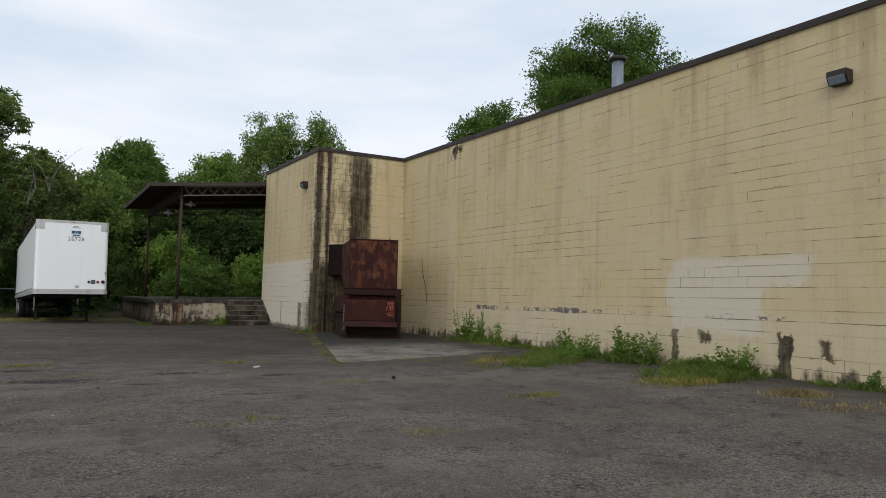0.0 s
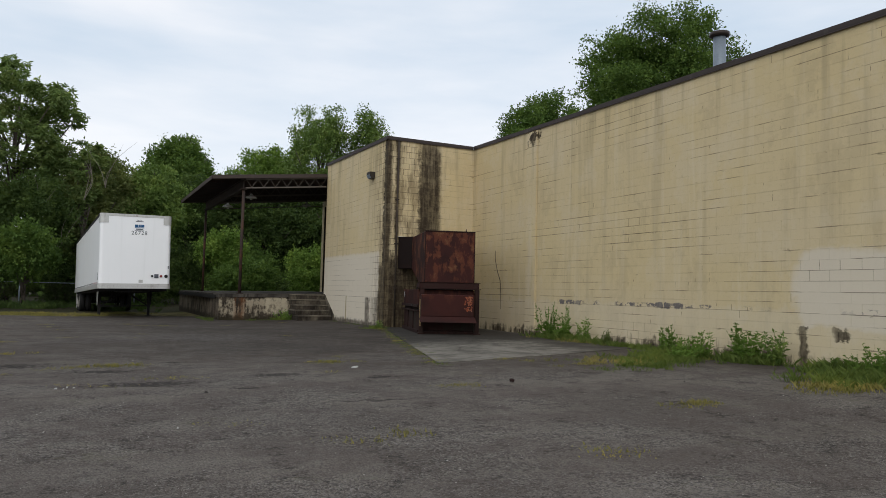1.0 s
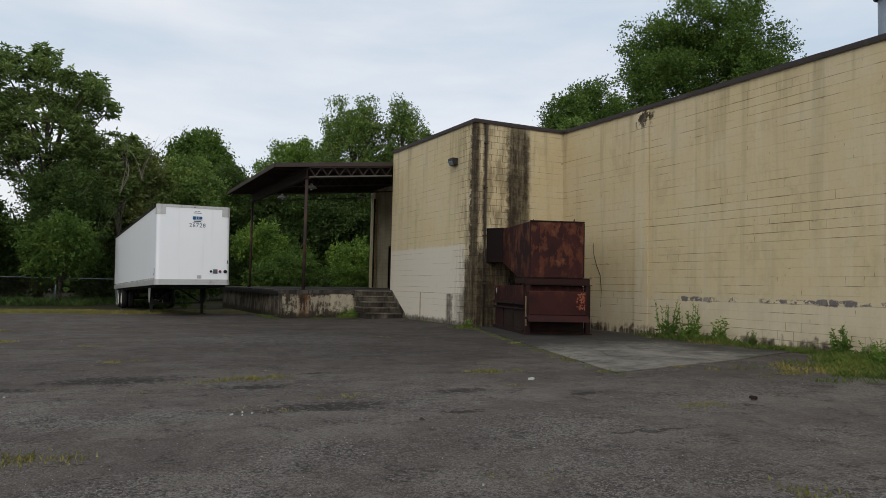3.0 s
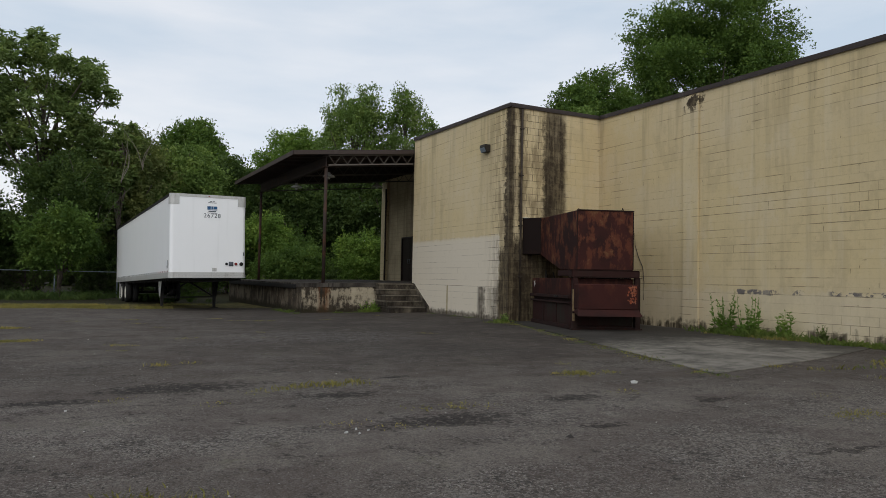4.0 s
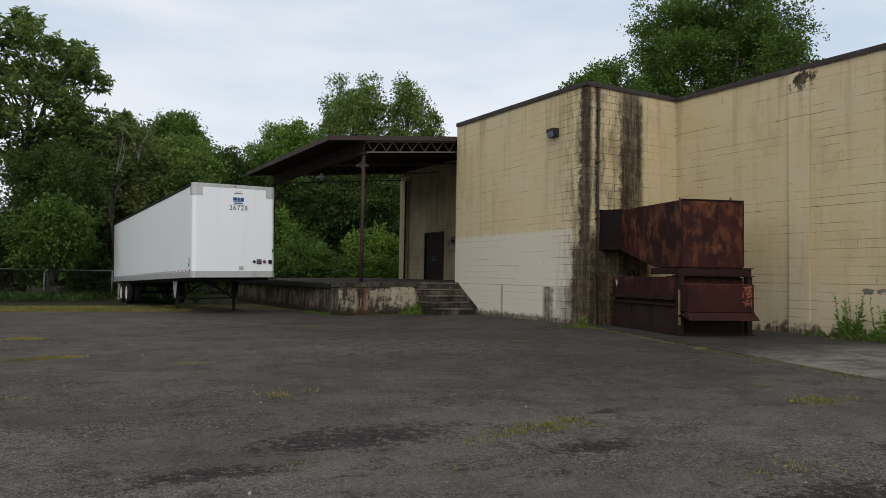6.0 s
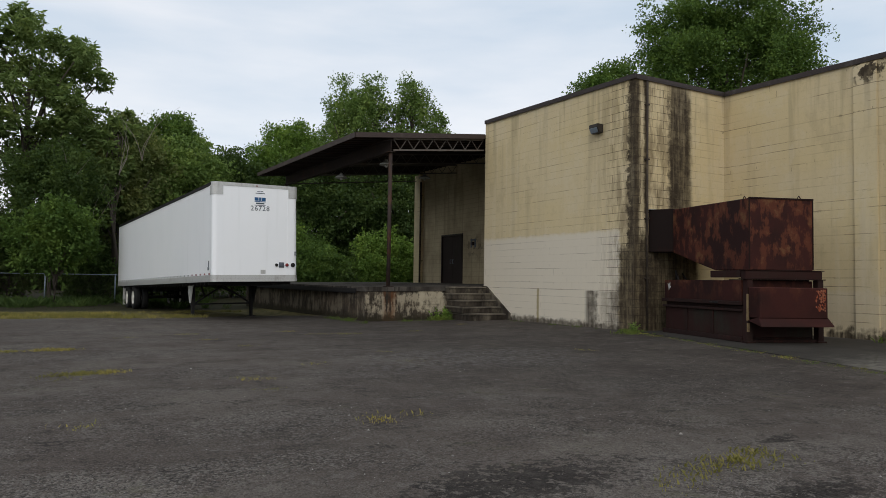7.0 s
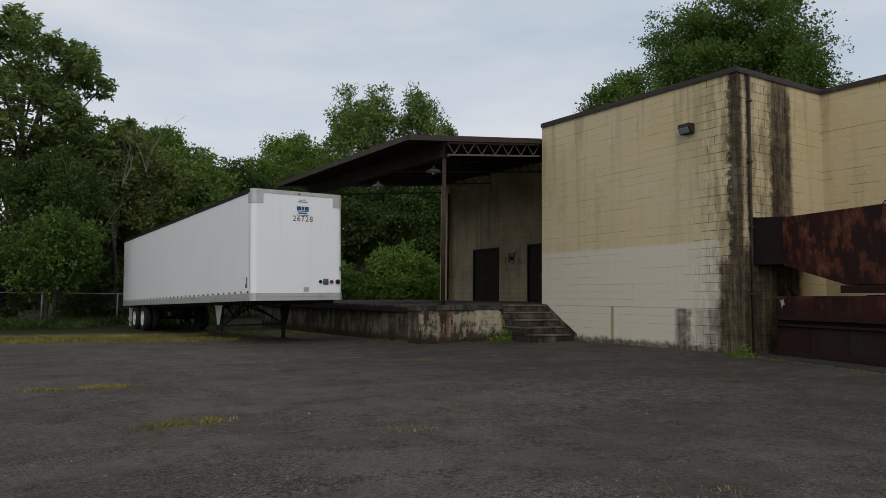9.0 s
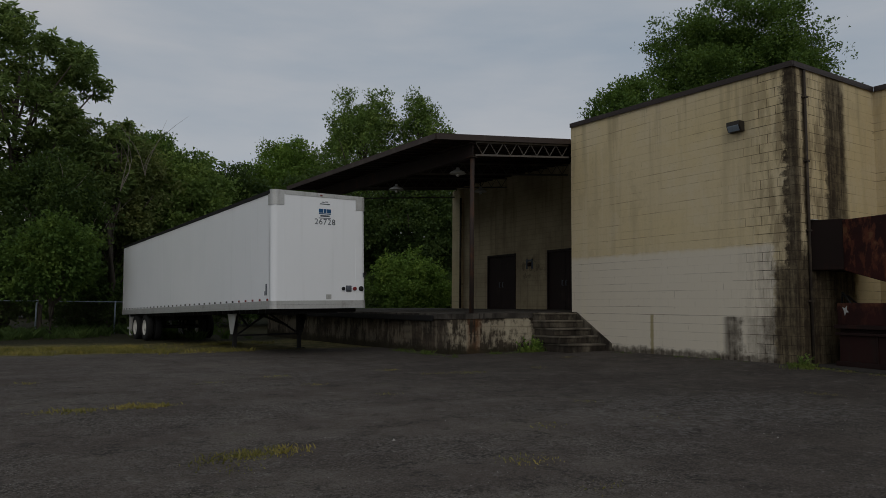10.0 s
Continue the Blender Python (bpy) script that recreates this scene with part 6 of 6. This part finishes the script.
# ---- chain-link fence before the trees ----
def build_fence():
    f = new("chain_link_fence")
    tagged(f, "grey chain-link fence before the trees", "fence")
    y, z0, z1 = 51.0, -0.2, 1.32
    xs = [-24 + 3.2 * i for i in range(9)]
    for x in xs:
        p = rods("post", M_GALV, f, ((x, y, z0), (x, y, z1 + 0.05), 0.035), sides=8)
    rods("top_rail", M_GALV, f, ((xs[0], y, z1), (xs[-1], y, z1), 0.022), sides=8)
    bm = bmesh.new()
    s, h = 0.14, z1 - z0
    k = int((xs[-1] - xs[0]) / s)
    for i in range(k):
        x = xs[0] + i * s
        for e in (1, -1):
            a = (x, y, z0) if e > 0 else (x + h, y, z0)
            b = (x + h, y, z1) if e > 0 else (x, y, z1)
            if max(a[0], b[0]) < xs[-1]:
                bar(bm, a, b, 0.003, 0.003)
    part("wire_mesh", bm, M_CANOPY_FASCIA, f)


build_fence()


# ---- loose stones and litter ----
def build_stones():
    rng = np.random.default_rng(77)
    k = 60000
    x, y = rng.uniform(-7, 9.5, k), rng.uniform(3.0, 22, k)
    keep = ~((x > 5.2 + (y - 13.2) * 0.28) & (y > 13.2))
    x, y = x[keep], y[keep]
    near = rng.random(len(x)) < np.clip(1.5 - y / 22, 0.2, 1)
    x, y = x[near], y[near]
    k = len(x)
    s = np.exp(rng.normal(size=k) * 0.40) * 0.0046
    z = np.array([ground_z(a, b) for a, b in zip(x, y)])
    o = np.array([(1, 0, 0), (-0.5, 0.87, 0), (-0.5, -0.87, 0), (0.1, 0.1, 0.8)])
    a = rng.uniform(0, 6.28, k)
    c, n = np.cos(a)[:, None], np.sin(a)[:, None]
    jit = rng.uniform(0.6, 1.3, (k, 4))
    px = (o[:, 0][None] * c - o[:, 1][None] * n) * jit * s[:, None] + x[:, None]
    py = (o[:, 0][None] * n + o[:, 1][None] * c) * jit * s[:, None] + y[:, None]
    pz = o[:, 2][None] * jit * s[:, None] + z[:, None] - 0.001
    verts = np.stack([px, py, pz], 2).reshape(-1, 3)
    i = np.arange(k)[:, None] * 4
    faces = np.concatenate([np.concatenate([i, i + 1, i + 3], 1), np.concatenate([i + 1, i + 2, i + 3], 1), np.concatenate([i + 2, i, i + 3], 1)])
    n = Nodes("loose_gravel")
    isle = n.t.nodes.new("ShaderNodeNewGeometry").outputs["Random Per Island"]
    mat = n.done(n.mix(n.step(isle, 0.80, 0.97), n.mix(n.step(isle, 0.2, 0.8), (0.045, 0.040, 0.036), (0.15, 0.135, 0.12)), (0.36, 0.34, 0.31)), 0.9)
    ob = new("gravel", raw_mesh("gravel", verts, faces, mat))
    tagged(ob, "loose grey gravel on the worn asphalt", "gravel", kind="stuff")


build_stones()


def scrap(x, y, size, seed, material, name, label, category, thick=0.01):
    """A small crumpled or broken piece lying on the ground."""
    rng = random.Random(seed)
    bm = bmesh.new()
    k = 9
    lo, hi = [], []
    for i in range(k):
        a = 2 * math.pi * i / k
        d = size * rng.uniform(0.6, 1.1)
        px, py = d * math.cos(a), d * 0.5 * math.sin(a)
        z = rng.uniform(0, thick)
        lo.append((px, py, z))
        hi.append((px * 0.9, py * 0.9, z + thick * rng.uniform(0.6, 1.8)))
    hull8(bm, lo, hi)
    ob = part(name, bm, material)
    ob.location = (x, y, ground_z(x, y))
    ob.rotation_euler = (0, 0, rng.uniform(0, 3))
    tagged(ob, label, category)


scrap(3.38, 12.9, 0.11, 1, M_ENAMEL, "paper_scrap", "crumpled white paper scrap on the asphalt", "litter", 0.012)
scrap(4.96, 10.43, 0.055, 2, M_RUST_DARK, "broken_brick", "dark broken brick shard on the asphalt", "litter", 0.025)
for i, (x, y, s) in enumerate(((-1.02, 11.4, 0.018), (-0.93, 11.33, 0.024), (-0.82, 11.42, 0.016), (-0.9, 11.5, 0.012), (-3.1, 13.2, 0.02), (0.1, 8.4, 0.014))):
    scrap(x, y, s, 10 + i, M_ENAMEL, "plaster_crumb", "small white plaster crumb on the asphalt", "litter", 0.008)


# dead vine on the long wall near the bay
vine = new("dead_vine")
tagged(vine, "thin dead vine clinging to the cream wall", "vine")
vine_bm = bmesh.new()
limb_tube(vine_bm, [(WX - 0.012, 21.75, 2.75), (WX - 0.015, 21.72, 2.4), (WX - 0.015, 21.58, 2.05), (WX - 0.015, 21.40, 1.75), (WX - 0.015, 21.34, 1.3), (WX - 0.012, 21.36, 0.8)], [0.006, 0.009, 0.012, 0.012, 0.010, 0.008], 6)
part("stem", vine_bm, M_BARK, vine)


# ---- concrete blocks of the walls ----
def block_mesh(name, length, low, high, axis):
    """A block's painted face with softened edges; lies in its wall's plane, proud of the joints."""
    d, e = CORE, 0.0008
    bm = bmesh.new()
    a = [(0, low), (length, low), (length, high), (0, high)]
    b = [(e, low + e), (length - e, low + e), (length - e, high - e), (e, high - e)]
    if axis == "y":
        lo, hi = [(d, u, v) for u, v in a], [(0, u, v) for u, v in b]
    else:
        lo, hi = [(u, d, v) for u, v in a], [(u, 0, v) for u, v in b]
    va, vb = [bm.verts.new(p) for p in lo], [bm.verts.new(p) for p in hi]
    quads = [vb] + [(va[i], va[(i + 1) % 4], vb[(i + 1) % 4], vb[i]) for i in range(4)]
    for q in quads:
        bm.faces.new(q[::-1] if axis == "y" else q)
    me = bpy.data.meshes.new(name)
    bm.to_mesh(me)
    bm.free()
    me.materials.append(M_BLOCK)
    return me


def lay_blocks(wall, axis, plane, a0, a1, near, cracked):
    """Courses of 0.4 x 0.2 m blocks in running bond; the nearest as single blocks, the rest joined. cracked: how far the joint has opened."""
    bh, bl = 0.2, 0.4
    meshes, singles, joined = {}, 0, []
    rng = random.Random(len(wall.name))
    z, row = -0.12, 0
    while z + 0.03 < top_z(a1 if axis == "y" else FY):
        u = a0 - (bl / 2 if row % 2 else 0)
        while u < a1 - 0.01:
            s, e = max(u, a0), min(u + bl, a1)
            roof = top_z(s if axis == "y" else FY)
            if e - s > 0.05 and z + 0.03 < roof:
                bed, side = cracked(s, z, rng)
                item = (round(s + side / 2, 4), round(e - s - side, 3), bed / 2, min(bh - 0.0003, round(roof - z, 3)))
                off = rng.uniform(-0.0006, 0.0006)
                if near(s, z) and z + bh < roof and singles < 300:
                    key = item[1:]
                    if key not in meshes:
                        meshes[key] = block_mesh("block", item[1], item[2], item[3], axis)
                    b = new("block", meshes[key])
                    b.parent = wall
                    b.location = (plane + off, item[0], z) if axis == "y" else (item[0], plane + off, z)
                    singles += 1
                else:
                    joined.append((item, z, off))
            u += bl
        z += bh
        row += 1
    if joined:
        verts, faces, e = [], [], 0.0008
        for (s, ln, low, high), z, off in joined:
            k = len(verts)
            for d, (u, v) in [(CORE, p) for p in ((0, low), (ln, low), (ln, high), (0, high))] + [(0.0, p) for p in ((e, low + e), (ln - e, low + e), (ln - e, high - e), (e, high - e))]:
                verts.append((plane + off + d, s + u, z + v) if axis == "y" else (s + u, plane + off + d, z + v))
            quads = [(k + 4, k + 5, k + 6, k + 7)] + [(k + i, k + (i + 1) % 4, k + 4 + (i + 1) % 4, k + 4 + i) for i in range(4)]
            faces += [q[::-1] for q in quads] if axis == "y" else quads
        ob = new("block_facing", raw_mesh("block_facing", np.array(verts), np.array(faces), M_BLOCK))
        ob.parent = wall
        tagged(ob, kind="stuff")


def cracks_long(s, z, rng):
    v = noise.noise(Vector((s * 0.16, 3.0, z * 1.7))) + 0.25 * noise.noise(Vector((s * 1.1, 8.0, z * 4.0)))
    bed = 0.016 if v > 0.36 else (0.007 if v > 0.20 else 0.0)
    if abs(z - 1.08) < 0.02:
        bed = rng.choice((0.004, 0.014, 0.020))
    side = 0.010 if v > 0.42 and rng.random() < 0.5 else 0.0
    return bed, side


def cracks_front(s, z, rng):
    if s < 9.1:
        return rng.choice((0.010, 0.016, 0.020)), rng.choice((0.008, 0.014))
    if s < 10.2:
        return rng.choice((0.004, 0.010)), 0.006
    return rng.choice((0.0, 0.0, 0.006)), 0.0


def cracks_side(s, z, rng):
    if abs(z - 1.08) < 0.02:
        return rng.choice((0.014, 0.020, 0.026)), 0.0
    if s < 24.3 + 0.3 * noise.noise(Vector((0, 0, z * 2))):
        return rng.choice((0.010, 0.016, 0.022)), rng.choice((0.004, 0.012))
    v = noise.noise(Vector((s * 0.3, 5.0, z * 1.6)))
    return (0.007 if v > 0.25 else (0.003 if v > 0.05 else 0.0)), 0.0


lay_blocks(wall_long, "y", WX, -14.0, FY, lambda s, z: 6.6 < s < 11.4 and z < 5.0, cracks_long)
lay_blocks(wall_front, "x", FY, BX, WX, lambda s, z: True, cracks_front)
lay_blocks(wall_side, "y", BX, FY, BY, lambda s, z: s < 27.2 and z < 6.0, cracks_side)


def dock_blocks():
    """Block courses of the dock's front and side, with open joints and knocked corners."""
    rng = random.Random(21)
    shapes = {}
    for axis, plane, a0, a1 in (("x", BY + 0.03, DX + 0.04, 6.50), ("y", DX + 0.04, BY + 0.03, 36.4)):
        for row in range(5):
            z = -0.09 + row * 0.2
            u = a0 - (0.2 if row % 2 else 0.0)
            while u < a1 - 0.05:
                s, e = max(u, a0), min(u + 0.4, a1)
                u += 0.4
                if e - s < 0.08:
                    continue
                gap = rng.choice((0.006, 0.010, 0.016))
                key = (axis, round(e - s - gap, 3), gap)
                if key not in shapes:
                    bm = bmesh.new()
                    ln = e - s - gap
                    if axis == "x":
                        box(bm, 0, -0.012, 0, ln, 0.004, 0.2 - gap, bevel=0.004)
                    else:
                        box(bm, -0.012, 0, 0, 0.004, ln, 0.2 - gap, bevel=0.004)
                    shapes[key] = mesh_of("block", bm, M_DOCK)
                b = new("block", shapes[key])
                b.parent = bpy.data.objects["retaining_wall"]
                off = rng.uniform(-0.003, 0.004)
                b.location = (s + gap / 2, plane + off, z) if axis == "x" else (plane + off, s + gap / 2, z)


dock_blocks()
